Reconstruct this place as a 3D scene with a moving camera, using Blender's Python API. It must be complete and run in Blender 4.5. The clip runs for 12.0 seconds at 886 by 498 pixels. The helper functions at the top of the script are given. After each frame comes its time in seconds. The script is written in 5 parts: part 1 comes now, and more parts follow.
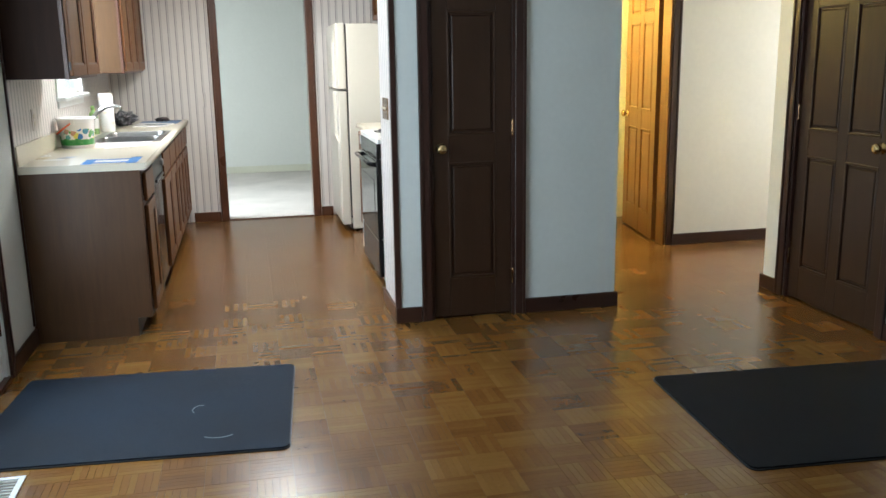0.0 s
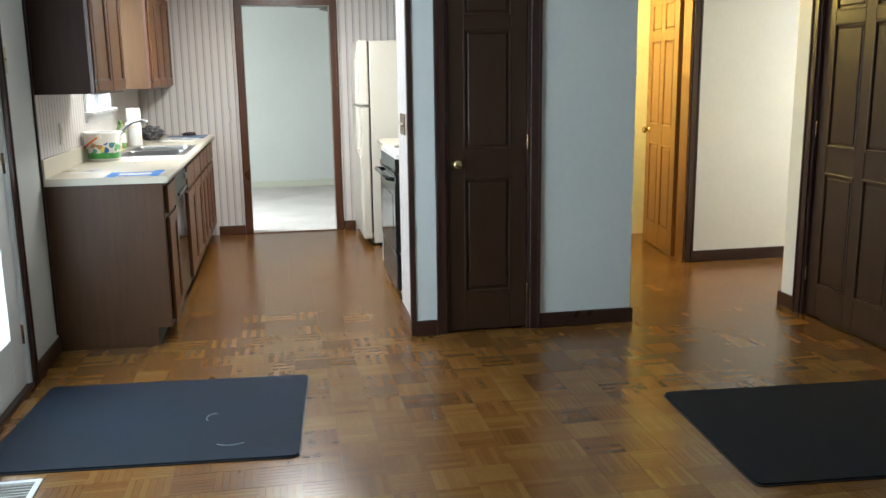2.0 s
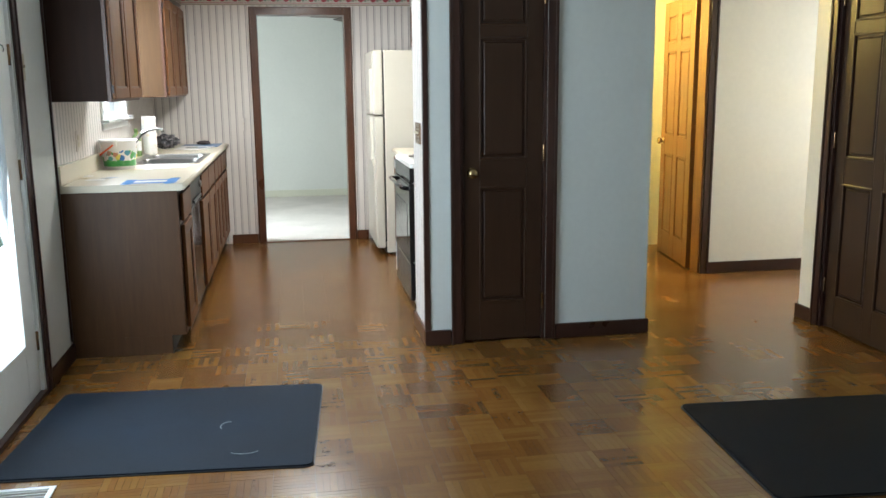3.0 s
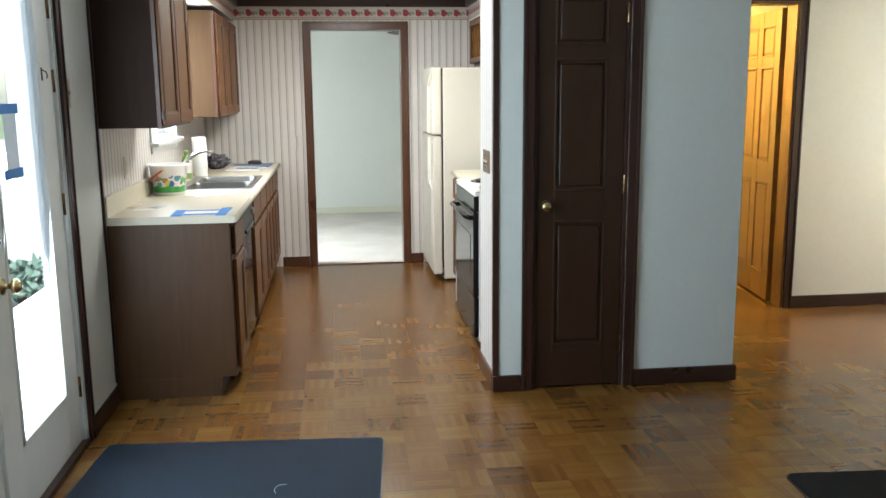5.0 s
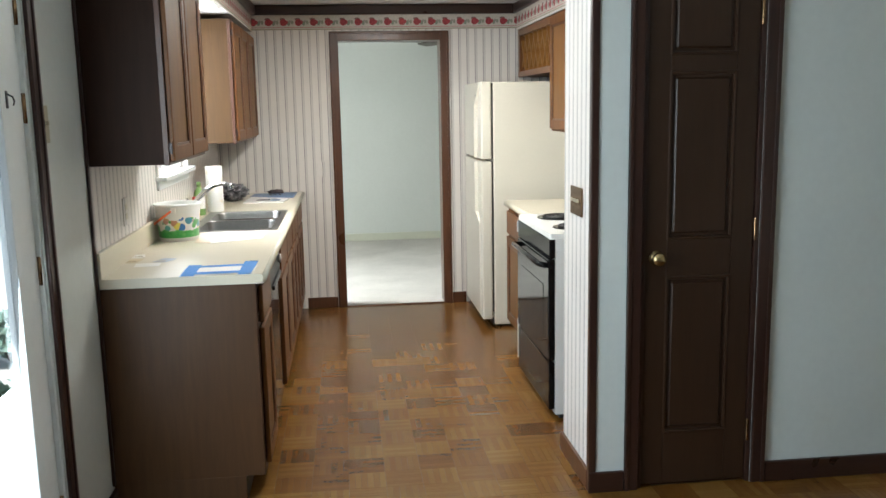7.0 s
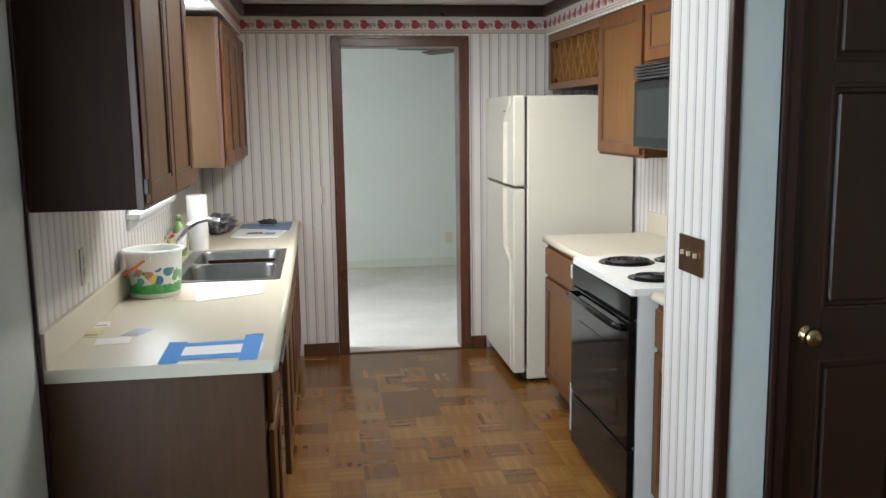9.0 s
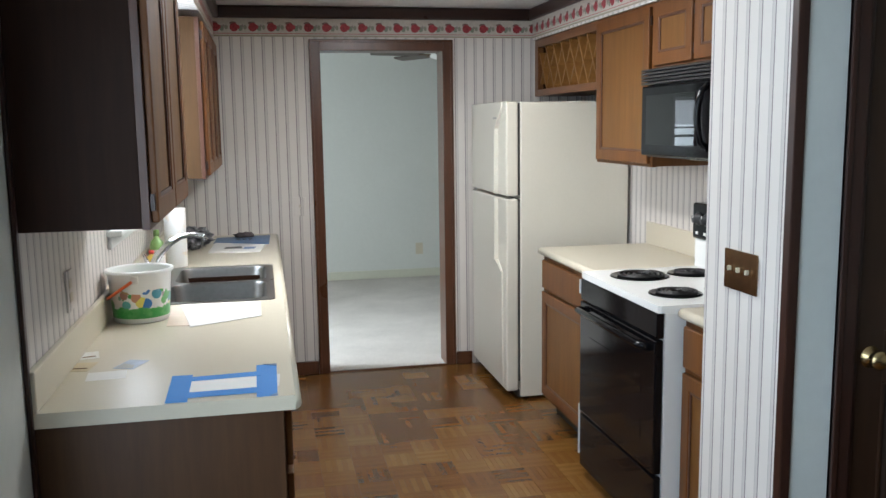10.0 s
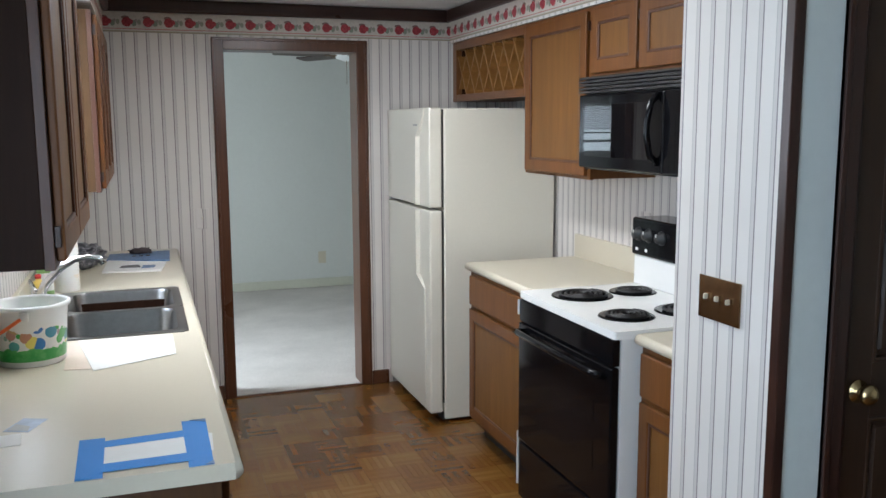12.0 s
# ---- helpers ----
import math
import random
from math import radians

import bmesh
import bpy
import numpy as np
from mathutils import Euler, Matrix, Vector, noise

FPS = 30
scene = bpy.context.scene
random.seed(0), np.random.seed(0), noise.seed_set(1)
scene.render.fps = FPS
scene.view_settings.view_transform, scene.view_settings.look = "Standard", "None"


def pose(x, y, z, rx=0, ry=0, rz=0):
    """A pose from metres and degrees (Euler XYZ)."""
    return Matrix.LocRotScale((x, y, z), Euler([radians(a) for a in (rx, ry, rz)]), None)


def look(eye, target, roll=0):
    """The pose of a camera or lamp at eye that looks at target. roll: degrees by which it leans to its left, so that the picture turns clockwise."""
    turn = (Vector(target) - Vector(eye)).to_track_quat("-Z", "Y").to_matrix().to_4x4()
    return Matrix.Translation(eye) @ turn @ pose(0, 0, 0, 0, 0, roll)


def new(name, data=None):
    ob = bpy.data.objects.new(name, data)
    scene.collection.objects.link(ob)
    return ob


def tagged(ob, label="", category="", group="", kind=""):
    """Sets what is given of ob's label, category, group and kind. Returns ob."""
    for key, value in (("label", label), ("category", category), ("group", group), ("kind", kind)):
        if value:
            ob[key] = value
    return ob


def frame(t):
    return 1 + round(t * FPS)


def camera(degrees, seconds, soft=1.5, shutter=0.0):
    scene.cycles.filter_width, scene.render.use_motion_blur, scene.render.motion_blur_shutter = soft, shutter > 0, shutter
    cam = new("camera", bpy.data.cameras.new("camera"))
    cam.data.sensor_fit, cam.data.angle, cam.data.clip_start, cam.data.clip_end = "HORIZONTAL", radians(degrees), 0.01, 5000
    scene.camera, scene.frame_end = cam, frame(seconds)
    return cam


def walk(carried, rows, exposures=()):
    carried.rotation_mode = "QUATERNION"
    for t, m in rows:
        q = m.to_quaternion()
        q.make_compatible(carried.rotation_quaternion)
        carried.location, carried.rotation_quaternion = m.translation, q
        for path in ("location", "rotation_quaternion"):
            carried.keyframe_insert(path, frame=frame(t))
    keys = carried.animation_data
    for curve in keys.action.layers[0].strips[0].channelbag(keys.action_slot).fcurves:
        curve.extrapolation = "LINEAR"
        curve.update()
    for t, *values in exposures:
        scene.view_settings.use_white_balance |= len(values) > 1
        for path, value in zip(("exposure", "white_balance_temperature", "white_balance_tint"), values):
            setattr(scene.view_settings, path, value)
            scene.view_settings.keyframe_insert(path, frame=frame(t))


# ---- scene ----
cam = camera(54.3, 12.0)
# seconds, x, y, z, pitch, roll, yaw
PATH = [
    (0, 1.133, -4.641, 1.413, -12.52, 0.89, -12.72),
    (0.5, 1.140, -4.644, 1.446, -12.64, 0.62, -12.27),
    (1, 1.159, -4.673, 1.442, -12.33, 0.71, -11.78),
    (1.5, 1.190, -4.719, 1.412, -11.65, 0.84, -11.10),
    (2, 1.197, -4.705, 1.411, -11.42, 0.76, -10.72),
    (2.5, 1.189, -4.730, 1.383, -10.69, 0.67, -10.31),
    (3, 1.178, -4.683, 1.399, -10.69, 0.55, -9.96),
    (5, 1.111, -4.288, 1.486, -10.19, 0.50, -7.05),
    (5.5, 1.098, -4.079, 1.513, -10.14, 0.76, -6.53),
    (6, 1.074, -3.840, 1.518, -9.77, 0.86, -6.09),
    (6.5, 1.013, -3.591, 1.533, -9.74, 1.01, -6.24),
    (7, 0.942, -3.341, 1.533, -9.38, 1.06, -6.53),
    (7.5, 0.897, -3.091, 1.553, -9.29, 0.84, -6.63),
    (9.5, 0.672, -2.242, 1.567, -8.35, 0.79, -9.65),
    (10, 0.561, -2.129, 1.566, -8.15, 0.79, -11.70),
    (10.5, 0.484, -2.019, 1.559, -8.02, 0.70, -13.81),
    (11, 0.491, -1.937, 1.562, -7.97, 0.60, -15.15),
    (11.5, 0.496, -1.855, 1.580, -8.12, 0.51, -16.88),
    (12, 0.462, -1.797, 1.604, -8.20, 0.29, -19.13),
]
walk(cam, [(t, pose(x, y, z, 90 + pitch, roll, yaw)) for t, x, y, z, pitch, roll, yaw in PATH], exposures=((0, 0.97, 5850, 6), (5.0, 0.96, 6000, 5), (7.5, 0.76, 6100, 5), (9.5, 0.46, 5850, 7), (12, 0.28, 5600, 8)))

# ---- light ----
world = bpy.data.worlds.new("sky")
scene.world = world
world.use_nodes = True
_n = world.node_tree.nodes
_sky = _n.new("ShaderNodeTexSky")
_sky.sky_type, _sky.sun_disc, _sky.sun_elevation, _sky.sun_rotation = "NISHITA", False, radians(58), radians(172)
world.node_tree.links.new(_sky.outputs[0], _n["Background"].inputs[0])
_n["Background"].inputs[1].default_value = 0.15


def sun(elevation, azimuth, power, angle):
    d = bpy.data.lights.new("sun", "SUN")
    d.energy, d.angle, d.color = power, radians(angle), (1.0, 0.96, 0.9)
    o = new("sun", d)
    a, e = radians(azimuth), radians(elevation)
    o.matrix_world = look((0, 0, 0), (-math.sin(a) * math.cos(e), -math.cos(a) * math.cos(e), -math.sin(e)))
    return o


def area(name, eye, target, w, h, power, color):
    d = bpy.data.lights.new(name, "AREA")
    d.shape, d.size, d.size_y, d.energy, d.color = "RECTANGLE", w, h, power, color
    o = new(name, d)
    o.matrix_world = look(eye, target)
    return o


sun(58, 172, 5.0, 1.0)
DAY = (0.85, 0.945, 1.0)
area("daylight_patio", (-0.012, -1.42, 1.08), (1.0, -1.42, 1.00), 1.55, 1.7, 36, DAY)
area("daylight_kitchen", (-0.012, 1.55, 1.60), (1.5, 1.55, 1.60), 0.70, 0.74, 11, (0.97, 0.98, 1.0))
# Added fill from behind the camera; the back wall has no window.
area("daylight_rear", (1.0, -6.35, 1.5), (1.2, -2.0, 1.2), 1.6, 1.4, 1.0, DAY)
# Light of an unseen lamp, added to brighten the sink and its wall.
area("sink_lamp_light", (0.17, 1.34, 2.085), (0.22, 1.38, 0.9), 0.18, 0.40, 2.2, (1.0, 0.95, 0.88))
# Overhead fill for the kitchen; its ceiling lamp is unseen and added.
area("kitchen_lamp_light", (1.25, 1.45, 2.235), (1.25, 1.45, 0.0), 0.32, 1.10, 25, (1.0, 0.93, 0.84))
# Lamp added for an unseen west window; that wall is solid.
area("daylight_far_room", (-1.35, 4.5, 1.4), (1.2, 4.1, 0.0), 2.0, 1.5, 56, (0.98, 1.0, 0.98))
# Narrow lamp added to make the bright carpet patch; no window stands here.
_w = area("daylight_far_side", (-1.42, 3.95, 1.5), (1.35, 3.9, 0.0), 0.6, 0.8, 18, (0.98, 1.0, 1.0))
_w.data.spread = radians(70)
area("daylight_far_window", (-0.77, 6.735, 1.57), (-0.77, 4.5, 1.57), 0.46, 0.52, 2.4, (0.90, 0.96, 1.0))
area("daylight_hall", (6.3, 0.5, 1.4), (3.4, 0.3, 0.2), 0.6, 1.2, 19, (1.0, 0.97, 0.92))

# ---- materials ----
MATS = {}


class Tree:
    """Short forms for node building."""

    def __init__(self, name):
        self.mat = bpy.data.materials.new(name)
        self.mat.use_nodes = True
        self.t = self.mat.node_tree
        self.b = self.t.nodes["Principled BSDF"]
        self.pos = self.t.nodes.new("ShaderNodeNewGeometry").outputs["Position"]

    def put(self, node, slot, v):
        if v is None:
            return
        if hasattr(v, "is_linked"):
            self.t.links.new(v, node.inputs[slot])
        else:
            node.inputs[slot].default_value = v

    def math(self, op, a, b=None, c=None):
        n = self.t.nodes.new("ShaderNodeMath")
        n.operation = op
        for k, v in enumerate((a, b, c)):
            self.put(n, k, v)
        return n.outputs[0]

    def scaled(self, sx, sy, sz, source=None):
        n = self.t.nodes.new("ShaderNodeVectorMath")
        n.operation = "MULTIPLY"
        self.put(n, 0, source or self.pos)
        n.inputs[1].default_value = (sx, sy, sz)
        return n.outputs[0]

    def noise(self, scale, vec=None, detail=4.0, rough=0.55):
        n = self.t.nodes.new("ShaderNodeTexNoise")
        self.put(n, "Vector", vec or self.pos)
        n.inputs["Scale"].default_value, n.inputs["Detail"].default_value, n.inputs["Roughness"].default_value = scale, detail, rough
        return n.outputs["Fac"]

    def ramp(self, fac, stops):
        n = self.t.nodes.new("ShaderNodeValToRGB")
        self.put(n, 0, fac)
        e = n.color_ramp.elements
        while len(e) < len(stops):
            e.new(0.5)
        for k, (p, c) in enumerate(stops):
            e[k].position, e[k].color = p, (*c, 1)
        return n.outputs[0]

    def mix(self, fac, a, b, mode="MIX"):
        n = self.t.nodes.new("ShaderNodeMix")
        n.data_type, n.blend_type = "RGBA", mode
        self.put(n, 0, fac)
        self.put(n, 6, (*a, 1) if isinstance(a, tuple) else a)
        self.put(n, 7, (*b, 1) if isinstance(b, tuple) else b)
        return n.outputs[2]

    def bump(self, h, strength, dist):
        n = self.t.nodes.new("ShaderNodeBump")
        n.inputs["Strength"].default_value, n.inputs["Distance"].default_value = strength, dist
        self.put(n, "Height", h)
        self.t.links.new(n.outputs[0], self.b.inputs["Normal"])

    def done(self, color, rough, metal=0.0, spec=0.5, coat=0.0):
        self.put(self.b, "Base Color", (*color, 1) if isinstance(color, tuple) else color)
        self.put(self.b, "Roughness", rough)
        self.b.inputs["Metallic"].default_value = metal
        self.b.inputs["Specular IOR Level"].default_value = spec
        self.b.inputs["Coat Weight"].default_value = coat
        return self.mat


def plain(name, color, rough=0.5, metal=0.0, grain=0.06, scale=30.0, bump=0.1, coat=0.0, spec=0.5):
    t = Tree(name)
    big, fine = t.noise(2.3), t.noise(scale)
    d = tuple(c * (1 - 2 * grain) for c in color)
    u = tuple(min(1, c * (1 + 2 * grain)) for c in color)
    f = t.math("ADD", t.math("MULTIPLY", big, 0.5), t.math("MULTIPLY", fine, 0.5))
    col = t.ramp(f, [(0.3, d), (0.7, u)])
    if bump:
        t.bump(t.noise(scale * 6), bump, 0.002)
    return t.done(col, t.math("ADD", rough - 0.06, t.math("MULTIPLY", big, 0.12)), metal, spec, coat)


def wood(name, dark, light, axis="z", rough=0.35, grain=24.0, coat=0.0, spec=0.5, relief=0.12):
    t = Tree(name)
    s = {"x": (1.0, 14, 14), "y": (14, 1.0, 14), "z": (14, 14, 1.0)}[axis]
    v = t.scaled(*s)
    a = t.noise(2.2, v, 6, 0.65)
    b = t.noise(grain / 3, v, 3, 0.6)
    c = t.noise(1.7)
    f = t.math("ADD", t.math("MULTIPLY", a, 0.5), t.math("ADD", t.math("MULTIPLY", b, 0.25), t.math("MULTIPLY", c, 0.25)))
    col = t.ramp(f, [(0.33, dark), (0.52, tuple((p + q) / 2 for p, q in zip(dark, light))), (0.68, light)])
    t.bump(b, relief, 0.001)
    return t.done(col, t.math("ADD", rough - 0.08, t.math("MULTIPLY", c, 0.16)), 0, spec, coat)


def glass(name, tint=(1, 1, 1)):
    t = Tree(name)
    t.b.inputs["Transmission Weight"].default_value = 1.0
    t.b.inputs["IOR"].default_value = 1.45
    return t.done(tint, 0.0)


def wallpaper(name, border):
    """Off-white paper with grey stripes; the border strip with its row of red apples prints over the top."""
    t = Tree(name)
    sep = t.t.nodes.new("ShaderNodeSeparateXYZ")
    t.t.links.new(t.pos, sep.inputs[0])
    x, y, z = sep.outputs
    u = t.math("ADD", x, y)
    f = t.math("FRACT", t.math("ADD", t.math("DIVIDE", u, 0.0625), 0.43))
    line = t.math("LESS_THAN", t.math("ABSOLUTE", t.math("SUBTRACT", f, 0.5)), 0.035)
    band = t.math("LESS_THAN", t.math("ABSOLUTE", t.math("SUBTRACT", f, 0.63)), 0.095)
    side = t.math("LESS_THAN", t.math("ABSOLUTE", t.math("SUBTRACT", f, 0.75)), 0.022)
    age = t.noise(1.6)
    col = t.ramp(age, [(0.3, (0.66, 0.62, 0.58)), (0.7, (0.74, 0.705, 0.665))])
    col = t.mix(t.math("MULTIPLY", band, 0.5), col, (0.47, 0.44, 0.42))
    col = t.mix(t.math("MULTIPLY", side, 0.7), col, (0.36, 0.335, 0.33))
    col = t.mix(t.math("MULTIPLY", line, 0.88), col, (0.15, 0.13, 0.135))
    if border:
        g = t.math("MULTIPLY", t.math("SUBTRACT", t.math("FRACT", t.math("ADD", t.math("DIVIDE", u, 0.1095), 0.53)), 0.5), 0.1095)
        h = t.math("SUBTRACT", z, 2.163)

        def disc(cx, cz, rx, rz):
            a = t.math("DIVIDE", t.math("SUBTRACT", g, cx), rx)
            b = t.math("DIVIDE", t.math("SUBTRACT", h, cz), rz)
            return t.math("LESS_THAN", t.math("ADD", t.math("MULTIPLY", a, a), t.math("MULTIPLY", b, b)), 1.0)

        over = t.math("GREATER_THAN", z, 2.108)
        edge = t.math("LESS_THAN", t.math("ABSOLUTE", t.math("SUBTRACT", z, 2.113)), 0.004)
        edge2 = t.math("LESS_THAN", t.math("ABSOLUTE", t.math("SUBTRACT", z, 2.127)), 0.002)
        bc = t.ramp(t.noise(60), [(0.3, (0.50, 0.46, 0.40)), (0.7, (0.60, 0.56, 0.50))])
        bc = t.mix(disc(0.038, -0.006, 0.013, 0.016), bc, (0.22, 0.26, 0.20))
        bc = t.mix(disc(0.050, 0.008, 0.008, 0.008), bc, (0.30, 0.26, 0.24))
        bc = t.mix(disc(-0.045, 0.000, 0.010, 0.014), bc, (0.27, 0.28, 0.22))
        bc = t.mix(disc(-0.006, 0.024, 0.020, 0.009), bc, (0.20, 0.12, 0.10))
        bc = t.mix(disc(0.022, 0.002, 0.012, 0.013), bc, (0.35, 0.05, 0.06))
        bc = t.mix(disc(0, 0, 0.025, 0.025), bc, t.ramp(t.noise(90), [(0.35, (0.20, 0.012, 0.02)), (0.65, (0.42, 0.05, 0.06))]))
        bc = t.mix(edge, bc, (0.33, 0.30, 0.22))
        bc = t.mix(edge2, bc, (0.42, 0.14, 0.13))
        col = t.mix(over, col, bc)
    t.bump(t.noise(220), 0.08, 0.001)
    return t.done(col, 0.6)


def parquet(name):
    """Varnished mosaic slats: colour from the block, the slat and the grain."""
    t = Tree(name)
    info = t.t.nodes.new("ShaderNodeObjectInfo")
    geo = t.t.nodes.new("ShaderNodeNewGeometry")
    white = t.t.nodes.new("ShaderNodeTexWhiteNoise")
    cell = t.t.nodes.new("ShaderNodeVectorMath")
    cell.operation = "FLOOR"
    t.t.links.new(t.scaled(1 / 0.152, 1 / 0.152, 0), cell.inputs[0])
    t.t.links.new(cell.outputs[0], white.inputs["Vector"])
    rnd = t.math("FRACT", t.math("ADD", t.math("MULTIPLY", geo.outputs["Random Per Island"], 3.7), white.outputs["Value"]))
    blk = t.noise(2.6)
    fine = t.noise(55, None, 5, 0.7)
    f = t.math("ADD", t.math("MULTIPLY", rnd, 0.13), t.math("ADD", t.math("MULTIPLY", white.outputs["Value"], 0.24), t.math("ADD", t.math("MULTIPLY", blk, 0.38), t.math("MULTIPLY", fine, 0.18))))
    col = t.ramp(f, [(0.26, (0.098, 0.037, 0.007)), (0.43, (0.145, 0.061, 0.012)), (0.57, (0.182, 0.087, 0.019)), (0.78, (0.240, 0.130, 0.036))])
    patch = t.ramp(t.noise(1.3), [(0.40, (0, 0, 0)), (0.62, (1, 1, 1))])
    rough = t.math("ADD", t.math("ADD", 0.20, t.math("MULTIPLY", t.noise(5), 0.06)), t.math("MULTIPLY", patch, 0.03))
    return t.done(col, rough, 0, 0.6, 0.0)


M = dict(
    wall=plain("painted_wall_paint", (0.60, 0.62, 0.58), 0.55, grain=0.02, bump=0.15),
    wall_blue=plain("pale_grey_wall_paint", (0.62, 0.655, 0.63), 0.5, grain=0.02, bump=0.15),
    wall_cream=plain("cream_wall_paint", (0.72, 0.70, 0.63), 0.55, grain=0.02, bump=0.15),
    wall_green=plain("pale_green_wall_paint", (0.60, 0.615, 0.58), 0.55, grain=0.015, bump=0.12),
    wall_far_trim=plain("greenish_cream_paint", (0.56, 0.56, 0.46), 0.5, grain=0.02, bump=0.05),
    ceil=plain("ceiling_paint", (0.72, 0.72, 0.70), 0.8, grain=0.02, scale=60, bump=0.6),
    paper=wallpaper("striped_wallpaper", False),
    paper_b=wallpaper("striped_wallpaper_with_border", True),
    trim=wood("dark_stained_trim", (0.018, 0.007, 0.005), (0.050, 0.020, 0.013), "z", 0.3),
    trim_h=wood("dark_stained_trim_level", (0.018, 0.007, 0.005), (0.050, 0.020, 0.013), "x", 0.3),
    trim_red=wood("red_brown_trim", (0.055, 0.021, 0.010), (0.135, 0.055, 0.026), "z", 0.3),
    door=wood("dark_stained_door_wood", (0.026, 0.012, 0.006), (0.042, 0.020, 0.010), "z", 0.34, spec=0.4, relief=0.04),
    # Honey-brown, several times paler than the wood of the other doors.
    door_y=wood("honey_door_wood", (0.115, 0.052, 0.014), (0.235, 0.112, 0.034), "z", 0.35),
    cab=wood("oak_cabinet_wood", (0.098, 0.034, 0.007), (0.180, 0.070, 0.015), "z", 0.42, spec=0.35),
    cab_panel=wood("yellow_brown_oak_panel", (0.120, 0.050, 0.010), (0.205, 0.092, 0.020), "z", 0.45, spec=0.35),
    cab_slat=wood("tan_lattice_wood", (0.20, 0.090, 0.022), (0.33, 0.160, 0.045), "y", 0.45, spec=0.35),
    cab_h=wood("oak_cabinet_wood_level", (0.10, 0.036, 0.010), (0.21, 0.088, 0.028), "y", 0.35),
    # Dark copy of the cabinet wood: shade on the upper side put into colour.
    cab_shaded=wood("shaded_cabinet_side", (0.018, 0.0075, 0.004), (0.030, 0.013, 0.007), "z", 0.5, spec=0.12, relief=0.04),
    # Lighter copy of the side wood: light reaching the low end panel painted in.
    cab_end_lit=wood("lit_end_panel_wood", (0.053, 0.024, 0.0095), (0.088, 0.042, 0.017), "z", 0.40, spec=0.35, relief=0.05),
    # Oak darkened to offset the strong lamp and window light on this side.
    cab_dimmed=wood("dimmed_oak_cabinet_side", (0.050, 0.024, 0.007), (0.085, 0.042, 0.012), "z", 0.5, spec=0.25),
    # Dark oak: shade in door gaps and round panels put into the colour.
    cab_frame=wood("shaded_cabinet_edge", (0.05, 0.020, 0.012), (0.12, 0.05, 0.03), "z", 0.35),
    counter=plain("cream_laminate", (0.60, 0.545, 0.43), 0.34, grain=0.012, scale=120, bump=0.02),
    fridge=plain("almond_enamel", (0.66, 0.63, 0.54), 0.32, grain=0.012, scale=90, bump=0.25),
    fridge_dark=plain("dark_seal_rubber", (0.03, 0.028, 0.025), 0.6),
    white=plain("white_enamel", (0.80, 0.80, 0.78), 0.2, grain=0.01, bump=0.0),
    white_paint=plain("white_paint", (0.74, 0.76, 0.74), 0.4, grain=0.02, bump=0.05),
    black=plain("black_enamel", (0.005, 0.005, 0.006), 0.09, grain=0.05, bump=0.0, spec=0.22),
    black_matt=plain("black_plastic", (0.018, 0.018, 0.019), 0.4, bump=0.05),
    coil=plain("burner_coil", (0.012, 0.010, 0.010), 0.5, bump=0.2),
    steel=plain("brushed_steel", (0.27, 0.27, 0.265), 0.30, 1.0, 0.06, 60, 0.05),
    chrome=plain("chrome", (0.75, 0.76, 0.77), 0.12, 1.0, 0.02, 30, 0.0),
    brass=plain("polished_brass", (0.50, 0.38, 0.19), 0.25, 1.0, 0.06, 30, 0.03),
    brass_old=plain("antique_brass", (0.27, 0.165, 0.085), 0.24, 1.0, 0.12, 40, 0.1),
    # Darker copy of the mat fibre: dim light by the door painted in.
    mat_shaded=plain("shaded_mat_fibre", (0.004, 0.0055, 0.009), 0.8, grain=0.3, scale=160, bump=1.0, spec=0.25),
    mat=plain("rubber_backed_mat_fibre", (0.009, 0.017, 0.030), 0.68, grain=0.3, scale=160, bump=1.0, spec=0.25),
    carpet=plain("beige_carpet", (0.52, 0.49, 0.45), 0.95, grain=0.10, scale=120, bump=1.0, spec=0.1),
    ivory=plain("ivory_plastic", (0.55, 0.50, 0.38), 0.35, grain=0.02, bump=0.0),
    # Ivory with the shadow by the patio door put into its colour.
    ivory_shaded=plain("shaded_ivory_plastic", (0.40, 0.36, 0.24), 0.4, grain=0.02, bump=0.0),
    grey=plain("grey_plastic", (0.35, 0.34, 0.32), 0.4, bump=0.0),
    tape=plain("blue_masking_tape", (0.030, 0.22, 0.62), 0.6, grain=0.06, scale=200, bump=0.3),
    sheet=plain("white_paper", (0.80, 0.79, 0.76), 0.6, grain=0.02, bump=0.05),
    sheet_warm=plain("peach_paper", (0.74, 0.62, 0.52), 0.6, grain=0.03, bump=0.05),
    glass=glass("clear_glass"),
    parquet=parquet("varnished_parquet"),
    joint=plain("dark_floor_joint", (0.10, 0.05, 0.02), 0.6),
    # Lawn and leaf colours are lifted: the outdoor glare is put into them.
    grass=plain("lawn", (0.16, 0.21, 0.10), 0.9, grain=0.2, scale=12, bump=0.6),
    leaf=plain("foliage", (0.17, 0.26, 0.21), 0.6, grain=0.12, scale=8, bump=0.2),
    bark=plain("bark", (0.12, 0.09, 0.07), 0.9, grain=0.2, bump=0.5),
)


# ---- building helpers ----
BASE = {}


def thing(name, at, label, category, group="", kind=""):
    o = new(name)
    o.location = at
    BASE[o.name] = Vector(at)
    return tagged(o, label, category, group, kind)


